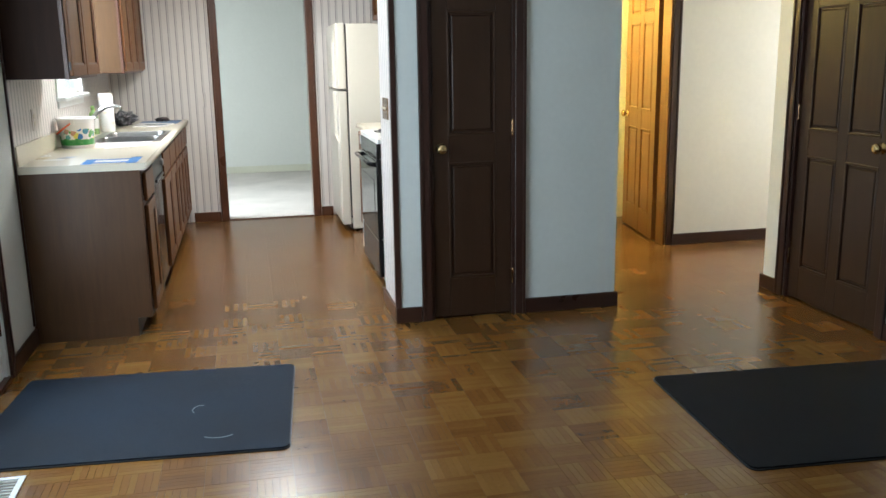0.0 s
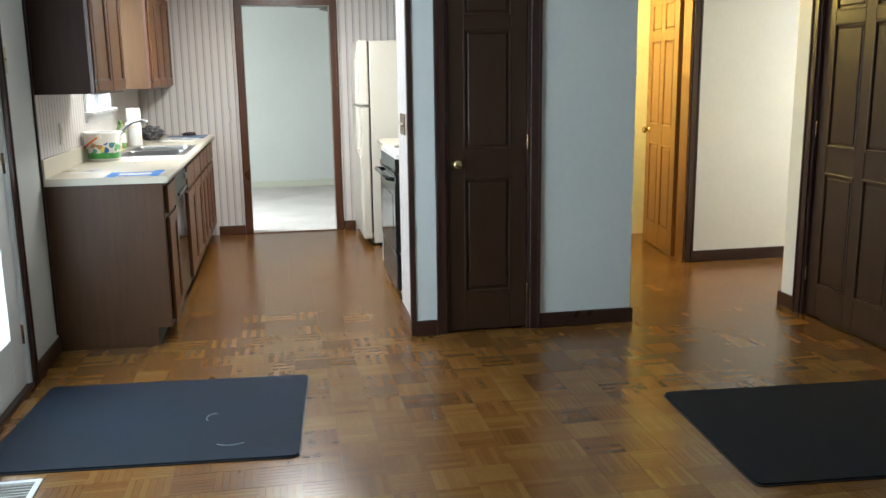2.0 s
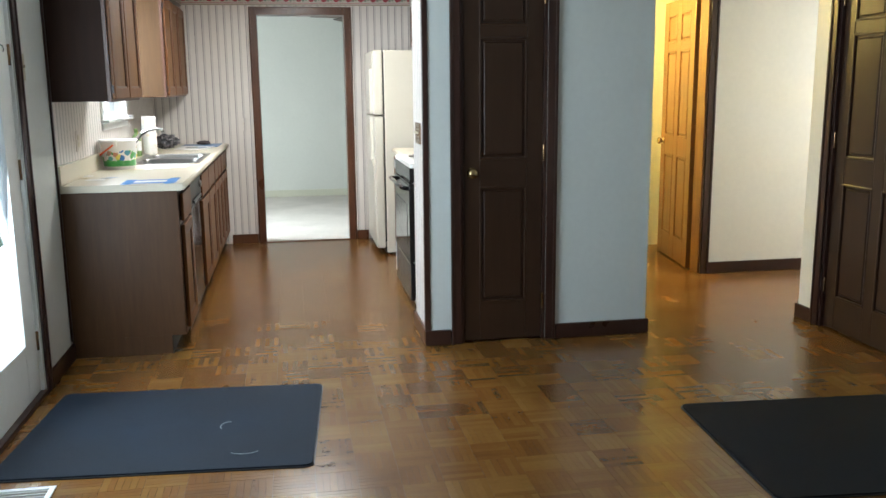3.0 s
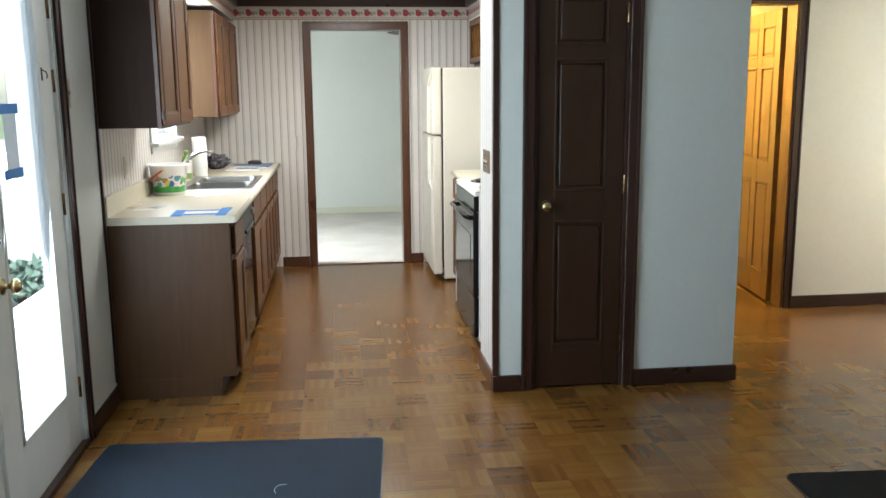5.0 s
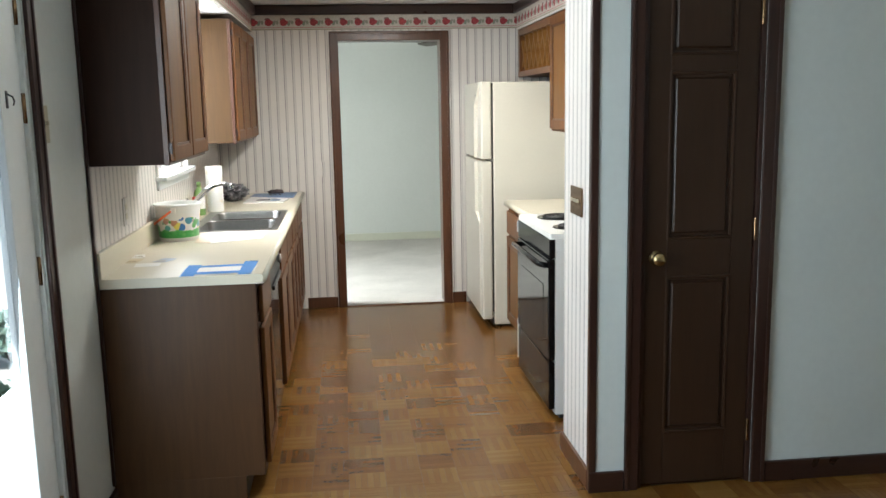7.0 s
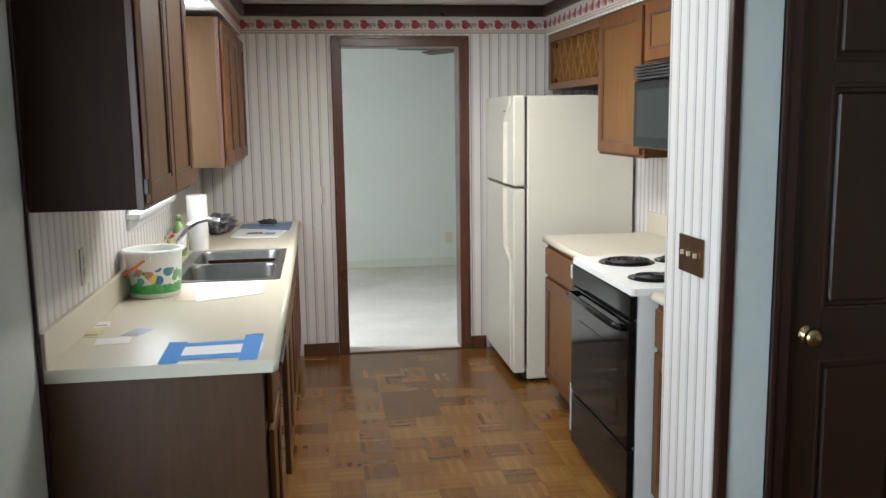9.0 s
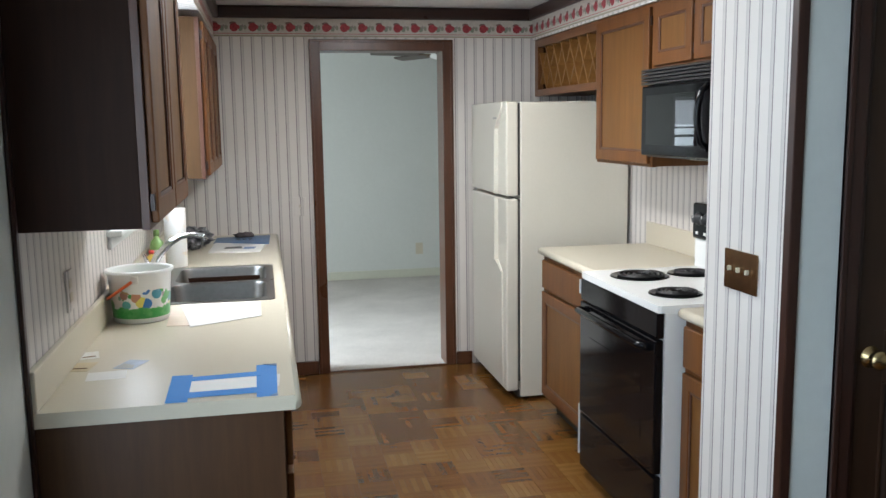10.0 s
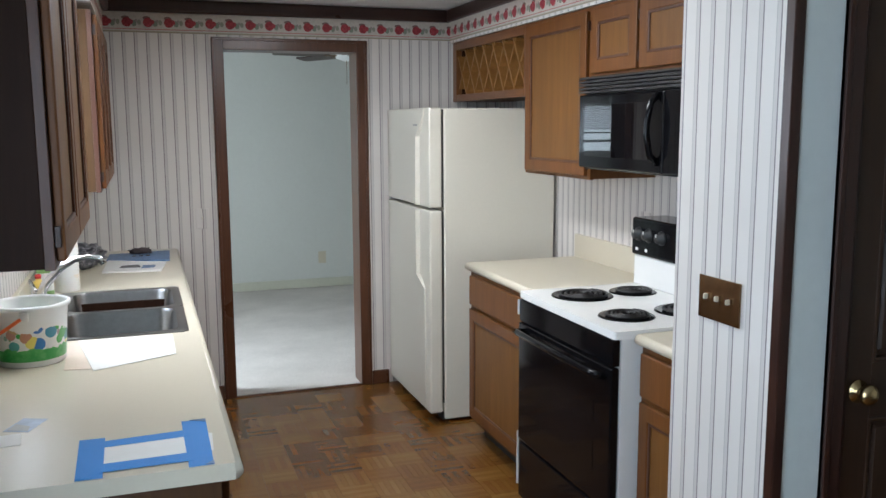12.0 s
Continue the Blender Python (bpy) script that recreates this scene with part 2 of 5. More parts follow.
def part(name, bm, material, parent=None, label="", smooth=False):
    """One mesh object in world coordinates, hung under its thing or part."""
    top = parent
    while top is not None and top.parent is not None:
        top = top.parent
    if top is not None:
        bmesh.ops.translate(bm, verts=bm.verts, vec=-BASE[top.name])
    me = bpy.data.meshes.new(name)
    bm.to_mesh(me)
    bm.free()
    me.materials.append(material)
    if smooth:
        me.shade_smooth()
    o = new(name, me)
    o.parent = parent
    if label:
        o["label"] = label
    return o


def add_box(bm, x0, x1, y0, y1, z0, z1, bevel=0.0, seg=2):
    m = Matrix.Translation(((x0 + x1) / 2, (y0 + y1) / 2, (z0 + z1) / 2)) @ Matrix.Diagonal((abs(x1 - x0), abs(y1 - y0), abs(z1 - z0), 1))
    r = bmesh.ops.create_cube(bm, size=1, matrix=m)
    if bevel:
        vs = set(r["verts"])
        es = [e for e in bm.edges if e.verts[0] in vs and e.verts[1] in vs]
        bmesh.ops.bevel(bm, geom=es, offset=bevel, segments=seg, affect="EDGES", profile=0.5)
    return bm


def box(x0, x1, y0, y1, z0, z1, bevel=0.0, seg=2):
    return add_box(bmesh.new(), x0, x1, y0, y1, z0, z1, bevel, seg)


def boxes(rows, bevel=0.0):
    bm = bmesh.new()
    for r in rows:
        add_box(bm, *r, bevel=bevel)
    return bm


def ring_x(x0, x1, y0, y1, z0, z1, w, bevel=0.0, w_low=None, w_high=None):
    """A rectangular frame in one piece, lying across x."""
    bm = bmesh.new()
    wl, wh = w_low or w, w_high or w
    out = [(y0, z0), (y1, z0), (y1, z1), (y0, z1)]
    inn = [(y0 + w, z0 + wl), (y1 - w, z0 + wl), (y1 - w, z1 - wh), (y0 + w, z1 - wh)]
    v = [[bm.verts.new((x, y, z)) for y, z in ring] for x in (x0, x1) for ring in (out, inn)]
    for k in range(4):
        n = (k + 1) % 4
        bm.faces.new((v[0][k], v[0][n], v[1][n], v[1][k]))
        bm.faces.new((v[2][k], v[3][k], v[3][n], v[2][n]))
        bm.faces.new((v[0][k], v[2][k], v[2][n], v[0][n]))
        bm.faces.new((v[1][k], v[1][n], v[3][n], v[3][k]))
    bmesh.ops.recalc_face_normals(bm, faces=bm.faces)
    if bevel:
        es = [e for e in bm.edges if abs(e.calc_face_angle(0)) > 0.5]
        bmesh.ops.bevel(bm, geom=es, offset=bevel, segments=2, affect="EDGES", profile=0.5)
    return bm


def lathe(profile, at, axis="z", seg=28):
    """Turns (radius, height) pairs round an axis through at."""
    bm = bmesh.new()
    rings = []
    for r, h in profile:
        ring = []
        for k in range(seg):
            a = 2 * math.pi * k / seg
            c, s = r * math.cos(a), r * math.sin(a)
            v = {"z": (c, s, h), "x": (h, c, s), "y": (s, h, c)}[axis]
            ring.append(bm.verts.new(Vector(v) + Vector(at)))
        rings.append(ring)
    for a, b in zip(rings, rings[1:]):
        for k in range(seg):
            bm.faces.new((a[k], a[(k + 1) % seg], b[(k + 1) % seg], b[k]))
    bm.faces.new(rings[0][::-1])
    bm.faces.new(rings[-1])
    bmesh.ops.recalc_face_normals(bm, faces=bm.faces)
    return bm


def tube(points, radius, seg=10, bm=None):
    bm = bm or bmesh.new()
    pts = [Vector(p) for p in points]
    rings = []
    for k, p in enumerate(pts):
        d = (pts[min(k + 1, len(pts) - 1)] - pts[max(k - 1, 0)]).normalized()
        side = d.cross(Vector((0.13, 0.21, 1))).normalized()
        up = side.cross(d)
        r = radius[k] if isinstance(radius, (list, tuple)) else radius
        rings.append([bm.verts.new(p + r * (math.cos(2 * math.pi * j / seg) * side + math.sin(2 * math.pi * j / seg) * up)) for j in range(seg)])
    for a, b in zip(rings, rings[1:]):
        for j in range(seg):
            bm.faces.new((a[j], a[(j + 1) % seg], b[(j + 1) % seg], b[j]))
    bm.faces.new(rings[0][::-1])
    bm.faces.new(rings[-1])
    return bm


def structure(name, bm, material, label="", category=""):
    o = part(name, bm, material)
    return tagged(o, label, category, "", "structure")


def slab_z(outline, z0, z1):
    """A flat plate of any outline."""
    bm = bmesh.new()
    f = bm.faces.new([bm.verts.new((x, y, z0)) for x, y in outline])
    r = bmesh.ops.extrude_face_region(bm, geom=[f])
    bmesh.ops.translate(bm, verts=[v for v in r["geom"] if isinstance(v, bmesh.types.BMVert)], vec=(0, 0, z1 - z0))
    bmesh.ops.recalc_face_normals(bm, faces=bm.faces)
    return bm


def rounded(x0, x1, y0, y1, r, n=6):
    out = []
    for cx, cy, a0 in ((x1 - r, y1 - r, 0), (x0 + r, y1 - r, 90), (x0 + r, y0 + r, 180), (x1 - r, y0 + r, 270)):
        for k in range(n + 1):
            a = radians(a0 + 90 * k / n)
            out.append((cx + r * math.cos(a), cy + r * math.sin(a)))
    return out


def notched(axis, f0, f1, a0, a1, door0, door1, top, height):
    """A wall in one piece with a door opening down to the floor."""
    pts = [(a0, 0), (door0, 0), (door0, top), (door1, top), (door1, 0), (a1, 0), (a1, height), (a0, height)]
    bm = bmesh.new()
    mk = (lambda a, z, f: (a, f, z)) if axis == "y" else (lambda a, z, f: (f, a, z))
    lo = [bm.verts.new(mk(a, z, f0)) for a, z in pts]
    hi = [bm.verts.new(mk(a, z, f1)) for a, z in pts]
    bm.faces.new(lo)
    bm.faces.new(hi[::-1])
    for k in range(len(pts)):
        n = (k + 1) % len(pts)
        bm.faces.new((lo[k], lo[n], hi[n], hi[k]))
    bmesh.ops.recalc_face_normals(bm, faces=bm.faces)
    return bm


# ---- structure ----
CEIL = 2.29
XR = 4.17  # inner face of the right wall of the family room
structure("floor", box(-0.12, 6.5, -6.6, 3.30, -0.12, -0.002), M["joint"], "dark subfloor under the varnished parquet blocks", "floor")
structure("carpet_floor", box(-1.5, 4.6, 3.30, 6.8, -0.12, 0.004), M["carpet"], "light beige carpet in the far room", "carpet")
structure("ceiling", box(-0.12, 6.6, -6.6, 3.30, CEIL, CEIL + 0.1), M["ceil"], "flat off-white painted ceiling", "ceiling")
structure("ceiling_far", box(-1.6, 4.7, 3.42, 6.9, 2.42, 2.52), M["ceil"], "off-white ceiling of the far room", "ceiling")

# left outer wall, family room part: opening for the patio door
DY0, DY1, DZ = -2.29, -0.552, 2.06
structure("wall_west", notched("x", -0.12, 0, -6.6, -0.045, DY0, DY1, DZ, CEIL), M["wall"], "pale painted wall round the glazed patio door", "wall")
# left outer wall, kitchen part: opening for the window
WY0, WY1, WZ0, WZ1 = 1.17, 1.93, 1.21, 2.0
structure("wall_kitchen_west", boxes([(-0.12, 0, -0.045, WY0, 0, CEIL), (-0.12, 0, WY1, 3.30, 0, CEIL), (-0.12, 0, WY0, WY1, 0, WZ0), (-0.12, 0, WY0, WY1, WZ1, CEIL)]), M["paper"], "striped wallpaper on the kitchen window wall", "wall")
# end wall with the opening to the far room
OX0, OX1, OZ = 0.917, 1.690, 2.033
structure("wall_kitchen_north", notched("y", 3.30, 3.42, -0.12, 3.02, OX0, OX1, OZ, CEIL), M["paper_b"], "striped wallpaper with a red apple border above the doorway", "wall")
structure("wall_kitchen_east", box(2.605, 2.73, 0.27, 3.30, 0, CEIL), M["paper"], "striped wallpaper behind the range", "wall")
structure("wall_partition_side", box(1.873, 1.881, -0.17, 0.27, 0, CEIL), M["paper"], "striped wallpaper on the end of the closet wall", "wall")
structure("wall_partition_back", box(1.98, 2.605, 0.16, 0.27, 0, CEIL), M["paper"], "striped wallpaper beside the range counter", "wall")
PX0, PX1 = 2.06, 2.535
structure("wall_partition_core", box(1.882, 1.98, -0.059, 0.27, 0, CEIL), M["paper"], "plain end of the closet wall", "wall")
structure("wall_pantry_front", notched("y", -0.1725, -0.06, 1.882, 3.13, PX0, PX1, 2.06, CEIL), M["wall_blue"], "smooth pale grey painted wall round the dark closet door", "wall")
structure("wall_pantry_side", box(3.02, 3.13, -0.06, 3.42, 0, CEIL), M["wall_cream"], "cream painted hall wall", "wall")
structure("wall_hall_end", notched("y", 1.22, 1.34, 3.13, 6.5, 3.33, 4.15, 2.06, CEIL), M["wall_cream"], "cream painted wall with dark baseboard at the end of the hall", "wall")
RY0, RY1 = -1.045, -0.25
structure("wall_east", notched("x", XR, XR + 0.12, -6.6, -0.04, RY0, RY1, 2.06, CEIL), M["wall_cream"], "cream painted wall round the dark six-panel door", "wall")
structure("wall_closet_back", box(5.0, 5.1, -6.6, -0.14, 0, CEIL), M["wall_cream"], "plain cream closet wall", "wall")
structure("wall_closet_side", box(XR + 0.12, 6.6, -0.14, -0.04, 0, CEIL), M["wall_cream"], "plain cream hall wall", "wall")
structure("wall_hall_east", box(6.5, 6.6, -0.04, 1.34, 0, CEIL), M["wall_cream"], "plain cream hall wall", "wall")
structure("wall_south", box(-0.12, XR + 0.12, -6.7, -6.6, 0, CEIL), M["wall"], "plain pale wall at the back of the family room", "wall")
structure("wall_bath_back", box(3.13, 5.3, 2.42, 2.54, 0, CEIL), M["wall_cream"], "cream wall lit by a warm lamp", "wall")
structure("wall_bath_east", box(5.2, 5.3, 1.34, 2.42, 0, CEIL), M["wall_cream"], "cream wall lit by a warm lamp", "wall")
NX0, NX1, NZ0, NZ1 = -1.03, -0.51, 1.28, 1.86
structure("wall_far_north", boxes([(-1.6, NX0, 6.66, 6.78, 0, 2.42), (NX1, 4.7, 6.66, 6.78, 0, 2.42), (NX0, NX1, 6.66, 6.78, 0, NZ0), (NX0, NX1, 6.66, 6.78, NZ1, 2.42)]), M["wall_green"], "pale green painted wall of the far room", "wall")
structure("wall_far_west", box(-1.6, -1.5, 3.42, 6.66, 0, 2.42), M["wall_green"], "pale green painted wall of the far room", "wall")
structure("wall_far_east", box(4.6, 4.7, 3.42, 6.66, 0, 2.42), M["wall_green"], "pale green painted wall of the far room", "wall")
structure("wall_far_south", notched("y", 3.421, 3.46, -1.6, 4.7, OX0 - 0.03, OX1 + 0.03, OZ + 0.03, 2.42), M["wall_green"], "pale green painted wall of the far room", "wall")
# soffits over the cabinets
structure("soffit_west", box(0, 0.298, -0.045, 3.30, 2.10, CEIL), M["paper_b"], "boxed soffit with apple border over the cabinets", "soffit")
structure("soffit_east", box(2.275, 2.605, 0.27, 3.30, 2.095, CEIL), M["paper_b"], "boxed soffit with apple border over the cabinets", "soffit")


# ---- trim ----
def run_trim(name, rows, mat, label, category, bevel=0.004):
    for r in rows:
        structure(name, box(*r, bevel), mat, label, category)


BH = 0.085
run_trim("baseboard_west", [(0.001, 0.016, -0.49, -0.036, 0, BH), (0.001, 0.016, -6.6, -2.36, 0, BH)], M["trim_h"], "dark stained baseboard", "baseboard")
run_trim("baseboard_kitchen", [(0.62, 0.853, 3.284, 3.299, 0, BH), (1.755, 1.86, 3.284, 3.299, 0, BH)], M["trim_red"], "red-brown stained baseboard", "baseboard")
run_trim("baseboard_partition", [(1.857, 1.872, -0.155, 0.27, 0, BH)], M["trim_red"], "red-brown stained baseboard", "baseboard")
run_trim("baseboard_pantry", [(1.857, PX0 - 0.058, -0.189, -0.174, 0, BH), (PX1 + 0.058, 3.146, -0.189, -0.174, 0, BH), (3.131, 3.146, -0.174, 1.22, 0, BH)], M["trim_h"], "dark stained baseboard", "baseboard")
run_trim("baseboard_hall", [(4.21, 6.5, 1.204, 1.219, 0, BH), (XR - 0.016, XR - 0.001, -0.19, -0.024, 0, BH), (XR, 6.5, -0.039, -0.024, 0, BH)], M["trim_h"], "dark stained baseboard", "baseboard")
run_trim("baseboard_east", [(XR - 0.016, XR - 0.001, -6.6, -1.107, 0, BH)], M["trim_h"], "dark stained baseboard", "baseboard")
run_trim("baseboard_far", [(-1.5, 4.6, 6.644, 6.659, 0.004, 0.09)], M["wall_far_trim"], "pale greenish cream painted baseboard", "baseboard")
run_trim("crown", [(0.299, 2.274, 3.265, 3.299, 2.215, 2.288), (0.299, 0.333, -0.04, 3.265, 2.215, 2.288), (2.24, 2.274, 0.27, 3.265, 2.215, 2.288)], M["trim_h"], "dark stained crown moulding round the kitchen ceiling", "moulding", 0.012)
run_trim("corner_trim", [(1.859, 1.889, -0.181, -0.148, 0.0, CEIL)], M["trim"], "dark wooden strip on the wall corner", "trim", 0.004)
run_trim("edge_trim", [(0.001, 0.012, -0.058, -0.040, 0.1, 2.1)], M["trim"], "dark strip where paint meets wallpaper", "trim", 0.003)


def casing(name, axis, face, a0, a1, top, w, depth, mat, label, sign):
    """Three boards round an opening in the wall face; sign is the side towards which they stand proud."""
    e0, e1 = sorted((face + sign * 0.001, face + sign * depth))
    e2, e3 = sorted((face + sign * 0.001, face + sign * (depth + 0.006)))
    rows = [(a0 - w, a0, 0, top + w), (a1, a1 + w, 0, top + w), (a0, a1, top, top + w)]
    rim = [(a0 - w, a0 - w + 0.016, 0, top + w), (a1 + w - 0.016, a1 + w, 0, top + w), (a0 - w, a1 + w, top + w - 0.016, top + w + 0.002)]
    f = lambda r, p, q: (p, q, r[0], r[1], r[2], r[3]) if axis == "x" else (r[0], r[1], p, q, r[2], r[3])
    for r, q in zip(rows, rim):
        structure(name, boxes([f(r, e0, e1), f(q, e2, e3)], 0.003), mat, label, "door frame")


def jamb(name, axis, f0, f1, a0, a1, top, mat, label):
    t = 0.018
    rows = [(a0, a0 + t, 0, top), (a1 - t, a1, 0, top), (a0, a1, top - t, top)]
    f = lambda r: (f0, f1, r[0], r[1], r[2], r[3]) if axis == "x" else (r[0], r[1], f0, f1, r[2], r[3])
    for r in rows:
        structure(name, box(*f(r), 0.002), mat, label, "door frame")


casing("door_casing_kitchen", "y", 3.30, OX0, OX1, OZ, 0.060, 0.016, M["trim_red"], "red-brown stained casing round the open doorway", -1)
jamb("door_jamb_kitchen", "y", 3.285, 3.465, OX0 - 0.012, OX1 + 0.012, OZ + 0.012, M["trim_red"], "red-brown stained door lining")
structure("threshold", box(OX0, OX1, 3.292, 3.315, -0.012, 0.008, 0.003), M["trim_red"], "thin wooden strip between parquet and carpet", "threshold")
casing("door_casing_pantry", "y", -0.17, PX0, PX1, 2.06, 0.055, 0.016, M["trim"], "dark stained casing round the closet door", -1)
jamb("door_jamb_pantry", "y", -0.172, -0.06, PX0, PX1, 2.06, M["trim"], "dark stained door lining")
casing("door_casing_hall", "y", 1.22, 3.33, 4.15, 2.06, 0.06, 0.016, M["trim"], "dark stained casing round the open hall door", -1)
jamb("door_jamb_hall", "y", 1.218, 1.345, 3.33, 4.15, 2.06, M["door_y"], "honey-brown door lining in warm light")
casing("door_casing_east", "x", XR, RY0, RY1, 2.06, 0.06, 0.016, M["trim"], "dark stained casing round the six-panel door", -1)
jamb("door_jamb_east", "x", XR - 0.002, XR + 0.12, RY0, RY1, 2.06, M["trim"], "dark stained door lining")
casing("door_casing_patio", "x", 0.0, DY0, DY1, DZ, 0.052, 0.014, M["trim"], "dark stained casing round the glazed patio door", 1)


# ---- doors ----
def panel_door(name, place, w, h, cols, rows, mat, label, knob_side, hinge_z, knob_mat):
    """A framed door in its own plane (x across, y depth), then set in place. cols, rows: where the panels lie."""
    root = thing(name, (0, 0, 0), label, "door", kind="")
    t = 0.036
    part("core", box(0.002, w - 0.002, 0.010, t - 0.010, 0.012, h - 0.002), mat, root)
    xs = [0.0] + [v for c in cols for v in c] + [w]
    for a, b in zip(xs[::2], xs[1::2]):
        part("stile", box(a, b, 0, t, 0.01, h, 0.003), mat, root)
    zs = [0.01] + [v for r in rows for v in r] + [h]
    for c in cols:
        for a, b in zip(zs[::2], zs[1::2]):
            part("rail", box(c[0], c[1], 0.0008, t - 0.0008, a, b, 0.003), mat, root)
    for c in cols:
        for r in rows:
            part("panel", box(c[0] + 0.020, c[1] - 0.020, 0.002, t - 0.002, r[0] + 0.020, r[1] - 0.020, 0.008, 1), mat, root)
            mo = boxes([(c[0] - 0.004, c[0] + 0.010, -0.003, t + 0.003, r[0], r[1]), (c[1] - 0.010, c[1] + 0.004, -0.003, t + 0.003, r[0], r[1]),
                        (c[0] - 0.004, c[1] + 0.004, -0.0034, t + 0.0034, r[0] - 0.004, r[0] + 0.010), (c[0] - 0.004, c[1] + 0.004, -0.0034, t + 0.0034, r[1] - 0.010, r[1] + 0.004)], 0.005)
            part("moulding", mo, mat, root)
    kx = 0.045 if knob_side < 0 else w - 0.075
    for s, y0 in ((-1, 0), (1, t)):
        k = part("knob", lathe([(0.030, 0), (0.030, s * 0.004), (0.012, s * 0.008), (0.011, s * 0.018), (0.020, s * 0.024), (0.027, s * 0.034), (0.026, s * 0.045), (0.015, s * 0.052), (0.004, s * 0.053)], (kx, y0, 0.938), "y"), knob_mat, root, "round brass door knob", True)
    hx = w + 0.006 if knob_side < 0 else -0.006
    for z in hinge_z:
        part("hinge", lathe([(0.007, -0.045), (0.0075, -0.043), (0.0075, 0.043), (0.007, 0.045)], (hx, -0.006, z), "z", 12), M["brass_old"], root, "brass hinge knuckle", True)
    root.matrix_world = place
    return root


SIX = [(0.195, 0.84), (0.99, 1.65), (1.72, 1.93)]
panel_door("closet_door", pose(PX0 + 0.02, -0.160, 0.0), PX1 - PX0 - 0.04, 2.035, [(0.088, 0.347)], [(0.225, 0.86), (1.01, 1.645), (1.71, 1.94)], M["door"], "dark stained narrow three-panel closet door, closed, with round brass knob", -1, [0.22, 1.04, 1.86], M["brass"])
W6 = RY1 - RY0 - 0.044
panel_door("panel_door", pose(XR + 0.016, RY1 - 0.022, 0.0, 0, 0, -90), W6, 2.035, [(0.09, W6 / 2 - 0.04), (W6 / 2 + 0.04, W6 - 0.09)], SIX, M["door"], "dark stained six-panel door, closed, in the cream wall with round brass knob", 1, [0.25, 1.08, 1.85], M["brass"])
W5 = 0.78
panel_door("hall_door", pose(4.150, 1.375, 0.0, 0, 0, 82), W5, 2.035, [(0.11, W5 / 2 - 0.05), (W5 / 2 + 0.05, W5 - 0.11)], SIX, M["door_y"], "honey-brown six-panel door standing open in warm lamp light", 1, [0.25, 1.05, 1.85], M["brass"])


# ---- patio door ----
def patio_leaf(name, y0, y1, label, lock):
    root = thing(name, (-0.04, y0, 0.02), label, "door")
    s = 0.165
    xa, xb = -0.062, -0.018
    for a in (y0, y1 - s):
        part("stile", box(xa, xb, a, a + s, 0.02, 2.04, 0.004), M["white_paint"], root)
    for a, b in ((0.02, 0.27), (1.93, 2.04)):
        part("rail", box(xa + 0.001, xb - 0.001, y0 + s, y1 - s, a, b, 0.004), M["white_paint"], root)
    part("glazing_bead", boxes([(xb - 0.012, xb + 0.006, y0 + s, y0 + s + 0.014, 0.27, 1.93), (xb - 0.012, xb + 0.006, y1 - s - 0.014, y1 - s, 0.27, 1.93),
                                (xb - 0.012, xb + 0.006, y0 + s, y1 - s, 0.27, 0.284), (xb - 0.012, xb + 0.006, y0 + s, y1 - s, 1.916, 1.93)], 0.003), M["white_paint"], root)
    g = part("pane", box(-0.043, -0.038, y0 + s, y1 - s, 0.27, 1.93), M["glass"], root, "clear glass pane")
    g.visible_shadow = False
    if lock:
        part("knob", lathe([(0.028, 0), (0.029, 0.004), (0.010, 0.009), (0.010, 0.026), (0.024, 0.036), (0.026, 0.048), (0.015, 0.060), (0.003, 0.062)], (xb, y0 + 0.115, 0.86), "x"), M["brass"], root, "polished brass door knob", True)
        part("deadbolt", lathe([(0.025, 0), (0.025, 0.010), (0.018, 0.014), (0.004, 0.015)], (xb, y0 + 0.09, 1.02), "x"), M["brass_old"], root, "dark bronze thumb lock", True)
        for z in (0.26, 1.05, 1.55, 1.84):
            part("hinge", lathe([(0.007, -0.045), (0.007, 0.045)], (xb + 0.004, y1 + 0.004, z), "z", 10), M["brass_old"], root, "", True)
    return root


patio_leaf("patio_door", -1.405, -0.572, "white glazed patio door leaf, closed, with brass knob", True)
patio_leaf("patio_side_panel", -2.268, -1.435, "white glazed fixed panel beside the patio door", False)
structure("patio_frame", boxes([(-0.12, -0.005, DY1 - 0.018, DY1, 0, DZ), (-0.12, -0.005, DY0, DY0 + 0.018, 0, DZ), (-0.12, -0.005, -1.433, -1.407, 0.02, DZ), (-0.12, -0.005, DY0, DY1, DZ - 0.018, DZ)], 0.002), M["white_paint"], "white frame of the patio door", "door frame")
structure("patio_sill", box(-0.14, 0.01, DY0, DY1, -0.012, 0.02, 0.004), M["trim_h"], "dark threshold under the patio door", "sill")

# ---- kitchen window ----
structure("window_frame", boxes([(-0.1, -0.02, WY0, WY0 + 0.03, WZ0, WZ1), (-0.1, -0.02, WY1 - 0.03, WY1, WZ0, WZ1), (-0.1, -0.02, WY0, WY1, WZ0, WZ0 + 0.03), (-0.1, -0.02, WY0, WY1, WZ1 - 0.03, WZ1), (-0.09, -0.03, WY0, WY1, 1.58, 1.61)], 0.003), M["white_paint"], "white painted window frame over the sink", "window frame")
structure("window_sill", box(-0.1, 0.055, WY0 - 0.06, WY1 + 0.06, WZ0 - 0.024, WZ0, 0.005), M["white_paint"], "white painted window sill over the sink", "window sill")
